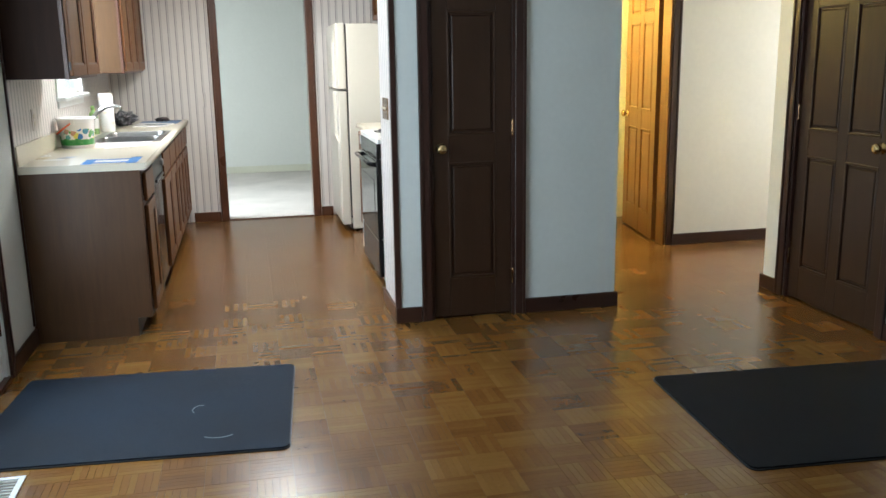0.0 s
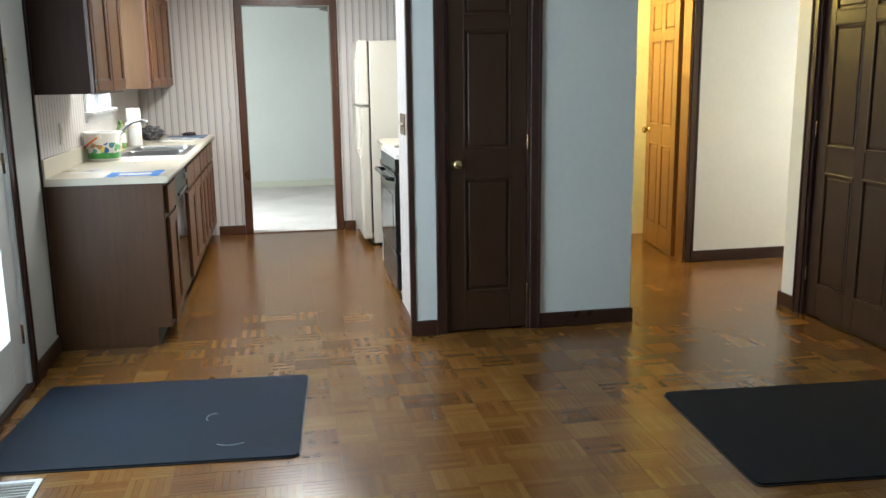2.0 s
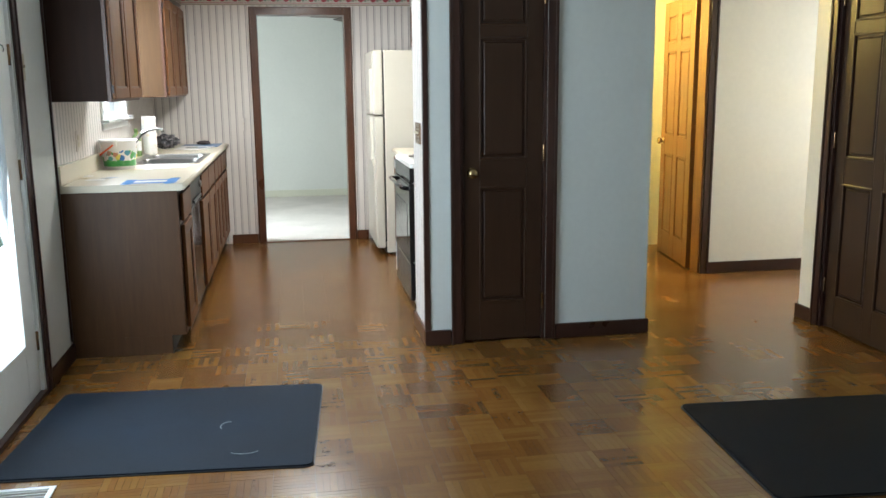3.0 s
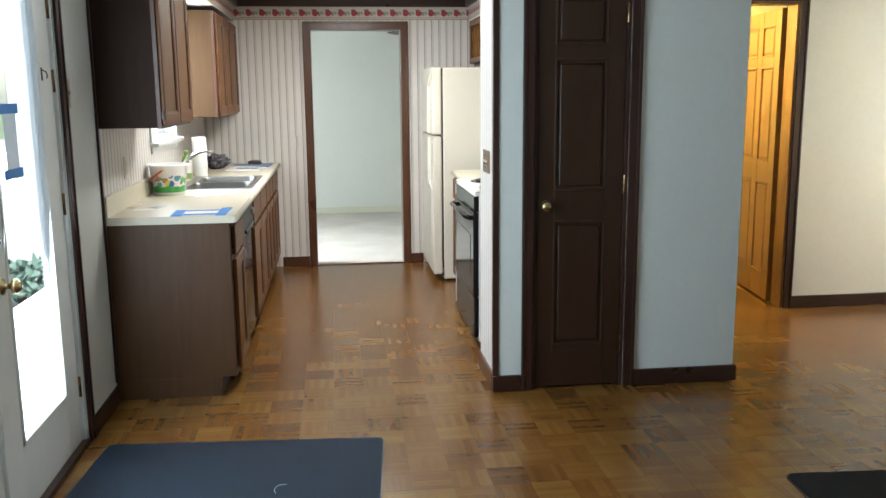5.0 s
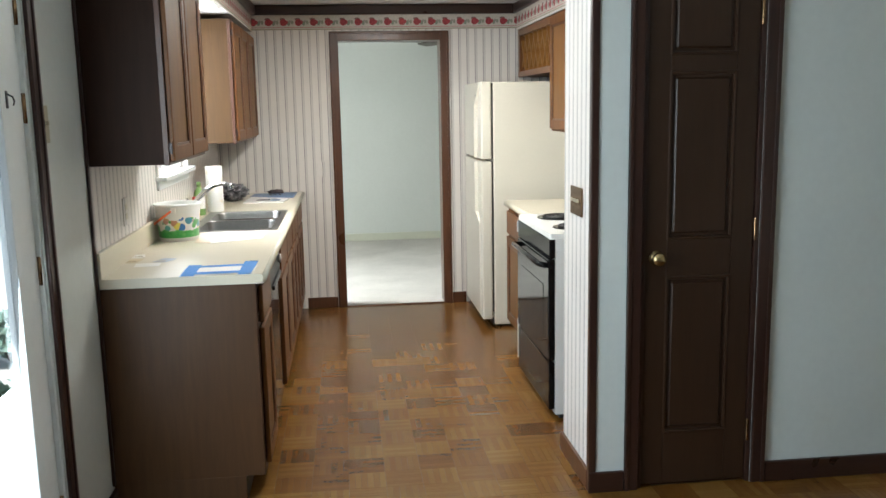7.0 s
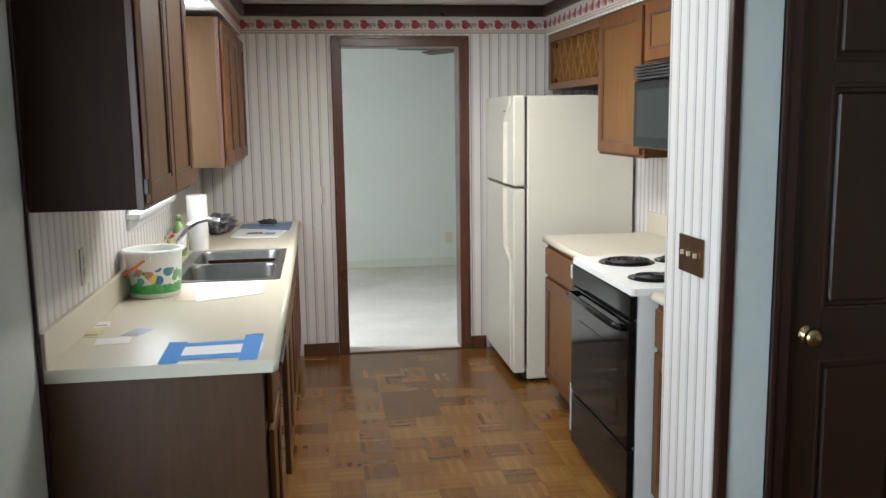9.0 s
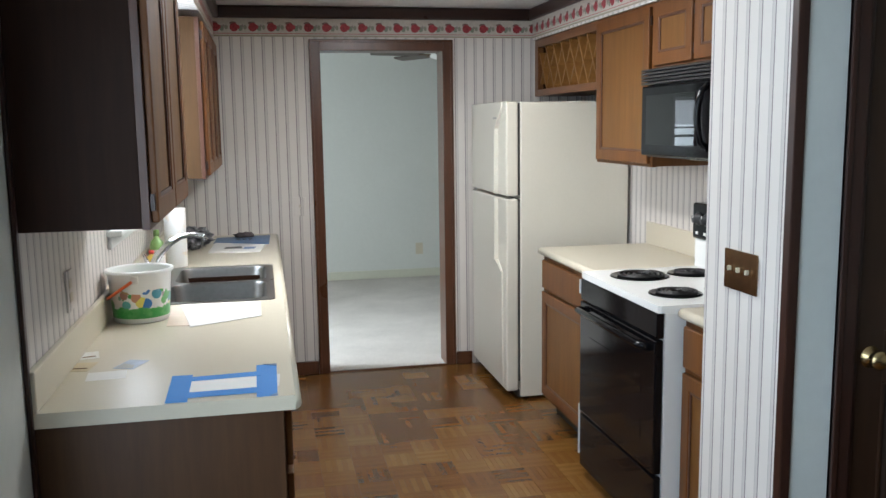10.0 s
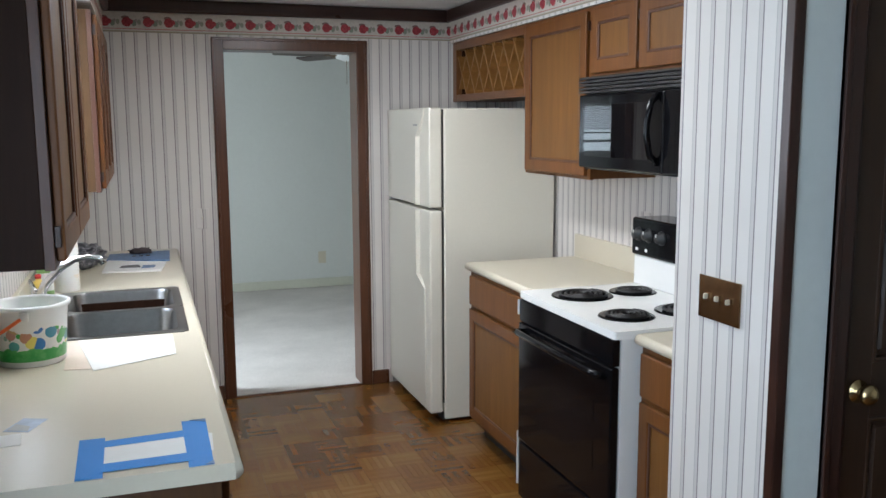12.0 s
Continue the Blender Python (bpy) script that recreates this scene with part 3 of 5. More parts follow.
structure("window_casing", boxes([(0.001, 0.015, WY0 - 0.055, WY0, WZ0, WZ1 + 0.055), (0.001, 0.015, WY1, WY1 + 0.055, WZ0, WZ1 + 0.055), (0.001, 0.015, WY0, WY1, WZ1, WZ1 + 0.055), (0.001, 0.014, WY0 - 0.05, WY1 + 0.05, WZ0 - 0.07, WZ0 - 0.026)], 0.003), M["white_paint"], "white painted window casing", "window frame")
_p = structure("window_pane", box(-0.062, -0.058, WY0 + 0.03, WY1 - 0.03, WZ0 + 0.03, WZ1 - 0.03), M["glass"], "clear window glass", "window pane")
_p.visible_shadow = False


structure("window_far_frame", boxes([(NX0, NX0 + 0.03, 6.67, 6.77, NZ0, NZ1), (NX1 - 0.03, NX1, 6.67, 6.77, NZ0, NZ1), (NX0, NX1, 6.67, 6.77, NZ0, NZ0 + 0.03), (NX0, NX1, 6.67, 6.77, NZ1 - 0.03, NZ1), (NX0, NX1, 6.71, 6.74, 1.40, 1.43)], 0.003), M["white_paint"], "white painted frame of the far room window", "window frame")
_p = structure("window_far_pane", box(NX0 + 0.03, NX1 - 0.03, 6.722, 6.726, NZ0 + 0.03, NZ1 - 0.03), M["glass"], "clear window glass", "window pane")
_p.visible_shadow = False

# ---- cabinets ----
def cab_door(parent, x, y0, y1, z0, z1, s, mat, knob=None, frame=0.055, name="door"):
    """A framed door or drawer front standing proud of the plane x, towards s."""
    a, b = x + s * 0.001, x + s * 0.019
    e = lambda p, q: (min(p, q), max(p, q))
    d = part(name, ring_x(*e(a, b), y0, y1, z0, z1, frame, 0.004), mat, parent)
    part("panel", box(*e(a + s * 0.002, b - s * 0.009), y0 + frame - 0.004, y1 - frame + 0.004, z0 + frame - 0.004, z1 - frame + 0.004), M["cab_panel"] if mat is M["cab"] else mat, d, "yellow-brown oak panel")
    # Bead moulding, with the shadow round the panel put into its dark colour.
    part("bead", ring_x(*e(b - s * 0.0088, b - s * 0.003), y0 + frame - 0.002, y1 - frame + 0.002, z0 + frame - 0.002, z1 - frame + 0.002, 0.011, 0.002), M["cab_frame"], d, "bead round the panel, its shadow line put into the colour")
    return d


def drawer(parent, x, y0, y1, z0, z1, s, mat):
    a, b = sorted((x + s * 0.001, x + s * 0.019))
    return part("drawer", box(a, b, y0, y1, z0, z1, 0.006, 3), mat, parent)


def base_cabinet(name, xw, xf, y0, y1, top, doors, mat, side_mat, label, near=False, drawers=True):
    s = 1 if xf > xw else -1
    root = thing(name, ((xw + xf) / 2, (y0 + y1) / 2, 0), label, "cabinet", "base cabinets")
    e = lambda p, q: (min(p, q), max(p, q))
    g = 0.0015
    part("body", boxes([(*e(xw + s * 0.002, xf - s * 0.019), y0 + g, y0 + 0.018, 0.1, top), (*e(xw + s * 0.002, xf - s * 0.019), y1 - 0.018, y1 - g, 0.1, top),
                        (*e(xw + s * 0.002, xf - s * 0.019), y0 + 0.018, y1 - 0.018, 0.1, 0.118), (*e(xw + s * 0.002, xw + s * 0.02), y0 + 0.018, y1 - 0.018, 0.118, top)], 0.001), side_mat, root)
    if near:
        part("end_panel", boxes([(*e(xw + s * 0.003, xf - s * 0.002), y0 - 0.006, y0 + 0.001, 0.1, top), (*e(xw + s * 0.003, xf - s * 0.077), y0 - 0.006, y0 + 0.001, 0.0, 0.1)], 0.001), M["cab_end_lit"], root, "brown veneered end panel, lit tone put into its colour")
    part("toe_kick", box(*e(xw + s * 0.05, xf - s * 0.075), y0 + g, y1 - g, 0.0, 0.1), M["black_matt"], root, "black recessed toe kick")
    n = len(doors)
    fr = [(*e(xf - s * 0.019, xf), y0 + g, y1 - g, 0.1, 0.135), (*e(xf - s * 0.019, xf), y0 + g, y1 - g, top - 0.03, top),
          (*e(xf - s * 0.019, xf), y0 + g, y0 + 0.03, 0.135, top - 0.03), (*e(xf - s * 0.019, xf), y1 - 0.03, y1 - g, 0.135, top - 0.03)]
    if drawers:
        fr.append((*e(xf - s * 0.019, xf), y0 + 0.03, y1 - 0.03, top - 0.195, top - 0.165))
    # Left cabinets get the dark frame so the gaps between doors read shaded.
    part("face_frame", boxes(fr, 0.001), M["cab_frame"] if side_mat is M["cab_shaded"] else mat, root)
    for a, b in doors:
        cab_door(root, xf, a, b, 0.125, top - (0.19 if drawers else 0.02), s, mat)
        if drawers:
            drawer(root, xf, a, b, top - 0.170, top - 0.022, s, mat)
    return root


def wall_cabinet(name, xw, xf, y0, y1, z0, z1, doors, mat, side_mat, label):
    s = 1 if xf > xw else -1
    root = thing(name, ((xw + xf) / 2, (y0 + y1) / 2, z0), label, "cabinet", "wall cabinets")
    e = lambda p, q: (min(p, q), max(p, q))
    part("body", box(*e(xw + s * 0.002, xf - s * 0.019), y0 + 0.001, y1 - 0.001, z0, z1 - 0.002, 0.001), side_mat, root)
    part("face_frame", ring_x(*e(xf - s * 0.0188, xf), y0, y1, z0 - 0.003, z1 - 0.003, 0.035, 0.001), M["cab_frame"] if xw == 0 else mat, root)
    for a, b in doors:
        d = cab_door(root, xf, a, b, z0 + 0.012, z1 - 0.02, s, mat)
        for z in (z0 + 0.06, z1 - 0.08):
            part("hinge", box(*e(xf + s * 0.001, xf + s * 0.012), a - 0.008, a - 0.001, z - 0.02, z + 0.02, 0.001), M["trim"], root)
    return root


CT = 0.915   # left worktop height
CR = 0.915   # right worktop height
XF = 0.585   # front of the left base cabinets
base_cabinet("base_cabinet", 0, XF, -0.028, 0.40, CT - 0.038, [(0.025, 0.385)], M["cab"], M["cab_shaded"], "brown oak base cabinet with one door and one drawer", near=True)
base_cabinet("sink_base_cabinet", 0, XF, 1.01, 2.01, CT - 0.038, [(1.03, 1.50), (1.52, 1.99)], M["cab"], M["cab_shaded"], "brown oak base cabinet with two doors under the sink")
base_cabinet("base_cabinet", 0, XF, 2.01, 2.65, CT - 0.038, [(2.03, 2.32), (2.34, 2.63)], M["cab"], M["cab_shaded"], "brown oak base cabinet with two doors beside the sink")
base_cabinet("base_cabinet", 0, XF, 2.65, 3.297, CT - 0.038, [(2.67, 2.96), (2.98, 3.27)], M["cab"], M["cab_shaded"], "brown oak base cabinet with two doors by the striped end wall")
# dishwasher
dw = thing("dishwasher", (0.28, 0.705, 0), "black built-in dishwasher with control strip, under the worktop", "dishwasher")
part("body", box(0.01, 0.552, 0.404, 1.006, 0.0, CT - 0.04), M["black_matt"], dw)
part("door", box(0.553, 0.592, 0.406, 1.004, 0.115, 0.715, 0.005), M["black"], dw, "glossy black dishwasher door")
_c = part("control_panel", box(0.553, 0.598, 0.406, 1.004, 0.72, CT - 0.045, 0.006), M["black_matt"], dw, "black control strip")
part("handle", box(0.598, 0.612, 0.50, 0.91, 0.735, 0.755, 0.005), M["black_matt"], _c)
part("dial", lathe([(0.022, 0), (0.021, 0.014), (0.004, 0.015)], (0.598, 0.92, 0.81), "x"), M["grey"], _c, "grey round dial", True)
part("kick_plate", box(0.50, 0.53, 0.406, 1.004, 0.0, 0.11), M["black_matt"], dw)

# Near side carries its shade in the body colour.
wall_cabinet("wall_cabinet", 0, 0.298, -0.044, 0.800, 1.338, 2.098, [(-0.028, 0.368), (0.384, 0.784)], M["cab"], M["cab_shaded"], "brown oak two-door wall cabinet above the end of the worktop, shade painted on its side")
wall_cabinet("wall_cabinet", 0, 0.298, 2.0, 3.24, 1.338, 2.068, [(2.02, 2.40), (2.42, 2.80), (2.82, 3.22)], M["cab"], M["cab_dimmed"], "oak wall cabinet beyond the window, above the worktop")
wall_cabinet("wall_cabinet", 2.605, 2.275, 1.508, 2.17, 1.368, 2.092, [(1.53, 2.145)], M["cab"], M["cab"], "light oak single-door wall cabinet between fridge and microwave")
wall_cabinet("wall_cabinet", 2.605, 2.275, 0.745, 1.508, 1.800, 2.092, [(0.765, 1.115), (1.135, 1.49)], M["cab"], M["cab"], "short light oak wall cabinet with two doors above the microwave")
wall_cabinet("wall_cabinet", 2.605, 2.275, 0.276, 0.745, 1.368, 2.092, [(0.30, 0.725)], M["cab"], M["cab"], "light oak wall cabinet at the near end of the range wall")

# wine rack
wr = thing("wine_rack", (2.45, 2.7, 1.73), "oak lattice wine rack cabinet above the fridge", "wine rack")
WA, WB, WC, WD = 2.172, 3.24, 1.740, 2.092
part("frame", boxes([(2.275, 2.603, WA, WA + 0.03, WC, WD - 0.002), (2.275, 2.603, WB - 0.06, WB, WC, WD - 0.002), (2.275, 2.603, WA + 0.03, WB - 0.06, WC, WC + 0.04), (2.275, 2.603, WA + 0.03, WB - 0.06, WD - 0.05, WD - 0.002)], 0.002), M["cab_h"], wr)
# Back and inner sides use the dark wood to paint the rack's inner shade.
part("back_board", box(2.585, 2.601, WA + 0.03, WB - 0.06, WC + 0.04, WD - 0.05), M["cab_shaded"], wr, "back board, shade behind the slats put into its colour")
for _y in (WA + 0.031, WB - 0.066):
    part("inner_side", box(2.31, 2.584, _y, _y + 0.005, WC + 0.041, WD - 0.051), M["cab_shaded"], wr, "inner side, darkened for the shade inside the rack")


def lattice(parent, ya, yb, za, zb, n, lean):
    h, run = zb - za, (zb - za) * 0.62
    step = (yb - ya) / n
    for k in range(-1, n + 2):
        p, q = ya + k * step - (0 if lean > 0 else -run), ya + k * step + (run if lean > 0 else 0)
        p0 = (p, za)
        p1 = (p + lean * run, zb)
        (u0, w0), (u1, w1) = p0, p1
        cut = []
        for t in (0.0, 1.0):
            cut.append((u0 + (u1 - u0) * t, w0 + (w1 - w0) * t))
        t0, t1 = 0.0, 1.0
        du = u1 - u0
        for lim in (ya, yb):
            t = (lim - u0) / du
            if 0 < t < 1:
                inside_at_0 = ya <= u0 <= yb
                if inside_at_0:
                    t1 = min(t1, t)
                else:
                    t0 = max(t0, t) if (ya <= u1 <= yb) else t0
        if not (ya - 1e-6 <= u0 + du * (t0 + t1) / 2 <= yb + 1e-6) or t1 - t0 < 0.08:
            continue
        a = Vector((0, u0 + du * t0, w0 + h * t0))
        b = Vector((0, u0 + du * t1, w0 + h * t1))
        d = (b - a).normalized()
        nrm = Vector((0, -d.z, d.y)) * 0.006
        xo = 2.286 if lean > 0 else 2.293
        bm = bmesh.new()
        vs = [bm.verts.new((x, *(c.yz))) for x in (xo, xo + 0.10) for c in (a - nrm, b - nrm, b + nrm, a + nrm)]
        for f in ((0, 1, 2, 3), (7, 6, 5, 4), (0, 4, 5, 1), (1, 5, 6, 2), (2, 6, 7, 3), (3, 7, 4, 0)):
            bm.faces.new([vs[i] for i in f])
        bmesh.ops.recalc_face_normals(bm, faces=bm.faces)
        part("lattice_slat", bm, M["cab_slat"], parent, "tan wooden slat")


for lean in (1, -1):
    lattice(wr, WA + 0.03, WB - 0.06, WC + 0.04, WD - 0.05, 7, lean)

# ---- worktops ----
SX0, SX1, SY0, SY1 = 0.115, 0.582, 1.18, 2.05   # sink outline
wt = thing("worktop", (0.3, 1.75, CT - 0.038), "cream laminate worktop with low backsplash and pale end strip", "worktop")
XO = 0.612
for r in ((0.003, XO, -0.045, SY0 + 0.02), (0.003, XO, SY1 - 0.02, 3.297), (0.003, SX0 + 0.02, SY0 + 0.02, SY1 - 0.02), (SX1 - 0.02, XO, SY0 + 0.02, SY1 - 0.02)):
    part("slab", box(*r, CT - 0.037, CT), M["counter"], wt)
part("front_edge", tube([(XO - 0.002, -0.044, CT - 0.0185), (XO - 0.002, 3.296, CT - 0.0185)], 0.0184, 14), M["counter"], wt, "rounded cream edge", True)
part("backsplash", boxes([(0.003, 0.022, -0.045, 3.297, CT, CT + 0.10)], 0.004), M["counter"], wt)
wr2 = thing("worktop", (2.3, 1.97, CR - 0.038), "cream laminate worktop between range and fridge, with backsplash", "worktop")
part("top", box(1.985, 2.603, 1.402, 2.225, CR - 0.037, CR), M["counter"], wr2)
part("front_edge", tube([(1.987, 1.403, CR - 0.0185), (1.987, 2.224, CR - 0.0185)], 0.0184, 14), M["counter"], wr2, "", True)
part("backsplash", box(2.583, 2.603, 1.402, 2.225, CR, CR + 0.12, 0.004), M["counter"], wr2)
wr3 = thing("worktop", (2.3, 0.59, CR - 0.038), "short cream laminate worktop between range and striped wall", "worktop")
part("top", box(1.985, 2.603, 0.272, 0.628, CR - 0.037, CR), M["counter"], wr3)
part("front_edge", tube([(1.987, 0.273, CR - 0.0185), (1.987, 0.627, CR - 0.0185)], 0.0184, 14), M["counter"], wr3, "", True)
part("backsplash", box(2.583, 2.603, 0.272, 0.628, CR, CR + 0.12, 0.004), M["counter"], wr3)
base_cabinet("base_cabinet", 2.605, 2.0, 1.405, 2.215, CR - 0.038, [(1.425, 2.195)], M["cab"], M["cab"], "oak base cabinet with one wide door beside the fridge", near=False)
base_cabinet("base_cabinet", 2.605, 2.0, 0.276, 0.626, CR - 0.038, [(0.292, 0.610)], M["cab"], M["cab"], "narrow oak base cabinet between range and striped wall", near=False)

# ---- sink ----
sk = thing("sink", (0.33, 1.65, CT), "stainless steel double-bowl sink set in the cream worktop", "sink")


def bowl(x0, x1, y0, y1, depth):
    bm = bmesh.new()
    rings = []
    for z, g, r in ((CT + 0.003, 0.0, 0.06), (CT - 0.01, 0.006, 0.058), (CT - depth + 0.03, 0.016, 0.055), (CT - depth, 0.045, 0.04)):
        rings.append([bm.verts.new((x, y, z)) for x, y in rounded(x0 + g, x1 - g, y0 + g, y1 - g, r, 5)])
    for a, b in zip(rings, rings[1:]):
        for k in range(len(a)):
            bm.faces.new((a[k], b[k], b[(k + 1) % len(a)], a[(k + 1) % len(a)]))
    bm.faces.new(rings[-1])
    return bm


mid = 1.615
bowls = [(0.165, 0.550, SY0 + 0.035, mid - 0.015), (0.165, 0.550, mid + 0.015, SY1 - 0.035)]
for b in bowls:
    k = part("bowl", bowl(*b, 0.17), M["steel"], sk, "deep steel bowl", True)
    cx, cy = (b[0] + b[1]) / 2, (b[2] + b[3]) / 2
    part("drain", lathe([(0.042, 0), (0.042, 0.003), (0.030, 0.0035), (0.028, 0.001)], (cx, cy, CT - 0.1695), "z"), M["chrome"], k, "", True)
# rim as a plate with two holes, made as a ring of quads between rounded outlines
bm = bmesh.new()
for (x0, x1, y0, y1), (a0, a1) in zip(bowls, ((SY0, mid), (mid, SY1))):
    inner = rounded(x0, x1, y0, y1, 0.06, 5)
    outer = []
    for px, py in inner:
        cx, cy = (x0 + x1) / 2, (y0 + y1) / 2
        tx, ty = (px - cx) / ((x1 - x0) / 2), (py - cy) / ((y1 - y0) / 2)
        m = max(abs(tx), abs(ty))
        tx, ty = tx / m, ty / m
        outer.append(((SX1 if tx > 0 else SX0 - 0) * abs(tx) + cx * (1 - abs(tx)), (a1 if ty > 0 else a0) * abs(ty) + cy * (1 - abs(ty))))
    vi = [bm.verts.new((x, y, CT + 0.003)) for x, y in inner]
    vo = [bm.verts.new((x, y, CT + 0.0035)) for x, y in outer]
    for k in range(len(vi)):
        bm.faces.new((vo[k], vo[(k + 1) % len(vi)], vi[(k + 1) % len(vi)], vi[k]))
bmesh.ops.remove_doubles(bm, verts=bm.verts, dist=0.0005)
bmesh.ops.solidify(bm, geom=bm.faces[:], thickness=0.0028)
part("rim", bm, M["steel"], sk, "brushed steel rim")

fc = thing("faucet", (0.070, 1.63, CT + 0.004), "chrome single-lever kitchen faucet behind the sink", "faucet")
part("base", lathe([(0.028, 0.0), (0.027, 0.01), (0.020, 0.02), (0.019, 0.07), (0.012, 0.08)], (0.070, 1.63, CT + 0.004)), M["chrome"], fc, "", True)
part("spout", tube([(0.070, 1.63, CT + 0.05), (0.105, 1.625, CT + 0.12), (0.155, 1.62, CT + 0.175), (0.205, 1.615, CT + 0.205), (0.255, 1.61, CT + 0.213), (0.295, 1.607, CT + 0.205), (0.308, 1.606, CT + 0.185)], [0.017, 0.016, 0.015, 0.013, 0.012, 0.0125, 0.013], 14), M["chrome"], fc, "", True)
part("lever", tube([(0.070, 1.63, CT + 0.075), (0.065, 1.64, CT + 0.095), (0.045, 1.68, CT + 0.125)], [0.012, 0.009, 0.006], 10), M["chrome"], fc, "", True)
part("deck_plate", slab_z(rounded(0.045, 0.097, 1.54, 1.72, 0.02), CT + 0.0038, CT + 0.010), M["chrome"], fc)

# ---- refrigerator ----
FY0, FY1, FH = 2.462, 3.262, 1.692
fr = thing("refrigerator", (2.22, (FY0 + FY1) / 2, 0), "almond top-freezer refrigerator with textured side", "refrigerator")
part("body", box(1.945, 2.582, FY0, FY1, 0.018, FH - 0.004, 0.008), M["fridge"], fr)
part("kick_grille", box(1.935, 1.96, FY0 + 0.02, FY1 - 0.02, 0.012, 0.055, 0.003), M["fridge_dark"], fr)
part("seal", boxes([(1.932, 1.946, FY0 + 0.012, FY1 - 0.012, 0.11, 1.155), (1.932, 1.946, FY0 + 0.012, FY1 - 0.012, 1.175, FH - 0.01)]), M["fridge_dark"], fr, "dark door seal")
for nm, z0, z1 in (("freezer_door", 1.172, FH), ("fridge_door", 0.058, 1.157)):
    d = part(nm, box(1.862, 1.932, FY0, FY1, z0, z1, 0.010, 3), M["fridge"], fr)
    top = nm == "freezer_door"
    za, zb = (z0 + 0.005, z1 - 0.10) if top else (z0 + 0.30, z1 - 0.005)
    path = [(1.858, FY0 + 0.075, z1 - 0.004), (1.852, FY0 + 0.085, z1 - 0.05), (1.84, FY0 + 0.165, z1 - 0.15), (1.838, FY0 + 0.172, za)] if top else [(1.838, FY0 + 0.172, zb), (1.84, FY0 + 0.172, 0.80), (1.854, FY0 + 0.075, 0.735), (1.858, FY0 + 0.070, z0 + 0.01)]
    bm = bmesh.new()
    rows_ = []
    for x, y, z in path:
        rows_.append([bm.verts.new(p) for p in ((x, y, z), (x, y + 0.013, z), (1.863, y + 0.017, z), (1.863, y - 0.006, z))])
    for a, b in zip(rows_, rows_[1:]):
        for k in range(4):
            bm.faces.new((a[k], a[(k + 1) % 4], b[(k + 1) % 4], b[k]))
    bm.faces.new(rows_[0])
    bm.faces.new(rows_[-1][::-1])
    bmesh.ops.recalc_face_normals(bm, faces=bm.faces)
    part("handle", bm, M["fridge"], d)
    if top:
        part("badge", box(1.8605, 1.8625, FY0 + 0.20, FY0 + 0.27, z1 - 0.095, z1 - 0.085), M["grey"], d, "small grey badge")
for y in (FY0 + 0.06, FY1 - 0.06):
    for x in (1.99, 2.55):
        part("foot", lathe([(0.016, 0), (0.018, 0.006), (0.012, 0.012), (0.010, 0.034)], (x, y, 0.0)), M["fridge_dark"], fr)

# ---- range ----
GY0, GY1 = 0.634, 1.394
rg = thing("range", (2.22, 1.12, 0), "white electric coil range with glossy black oven door", "range")
part("body", box(1.925, 2.56, GY0, GY1, 0.025, 0.898, 0.003), M["white"], rg, "white enamel sides")
part("base", box(1.95, 2.55, GY0 + 0.02, GY1 - 0.02, 0.0, 0.024), M["black_matt"], rg)
ck = part("cooktop", slab_z(rounded(1.898, 2.596, GY0 - 0.003, GY1 + 0.003, 0.015), 0.899, 0.926), M["white"], rg, "white enamel cooktop")
od = part("oven_door", box(1.892, 1.924, GY0 + 0.006, GY1 - 0.006, 0.30, 0.80, 0.006), M["black"], rg, "glossy black oven door")
part("window", box(1.890, 1.8925, GY0 + 0.12, GY1 - 0.12, 0.40, 0.66), M["black"], od)
part("handle", tube([(1.892, GY0 + 0.05, 0.765), (1.86, GY0 + 0.06, 0.772), (1.855, GY0 + 0.08, 0.773), (1.855, GY1 - 0.08, 0.773), (1.86, GY1 - 0.06, 0.772), (1.892, GY1 - 0.05, 0.765)], 0.014, 12), M["black"], od, "black bar handle", True)
part("front_strip", box(1.896, 1.924, GY0 + 0.006, GY1 - 0.006, 0.805, 0.896, 0.003), M["black"], rg, "black vented strip")
part("storage_drawer", box(1.894, 1.924, GY0 + 0.006, GY1 - 0.006, 0.05, 0.290, 0.006), M["black"], rg, "glossy black storage drawer")
for a, b in ((0.10, 0.33), (0.83, 0.892)):
    part("edge_trim", box(1.890, 1.898, GY1 - 0.006, GY1 + 0.001, a, b), M["white"], rg)
for cx, cy, r in ((2.06, 0.83, 0.080), (2.31, 0.83, 0.095), (2.09, 1.215, 0.102), (2.32, 1.215, 0.075)):
    bn = part("burner", lathe([(r + 0.022, 0.0), (r + 0.018, 0.004), (r + 0.004, 0.002), (0.02, 0.001)], (cx, cy, 0.9265)), M["black"], ck, "black drip pan with spiral coil", True)
    pts = [(cx + (0.016 + (r - 0.016) * k / 110) * math.cos(k * 0.235), cy + (0.016 + (r - 0.016) * k / 110) * math.sin(k * 0.235), 0.935) for k in range(111)]
    part("coil", tube(pts, 0.0058, 6), M["coil"], bn, "dark spiral heating coil", True)
bp = part("back_panel", box(2.432, 2.595, GY0, GY1, 0.926, 1.052, 0.006), M["white"], rg, "white back guard")
cp = part("control_panel", box(2.420, 2.595, GY0 + 0.004, GY1 + 0.004, 1.054, 1.212, 0.010), M["black"], rg, "black control panel")
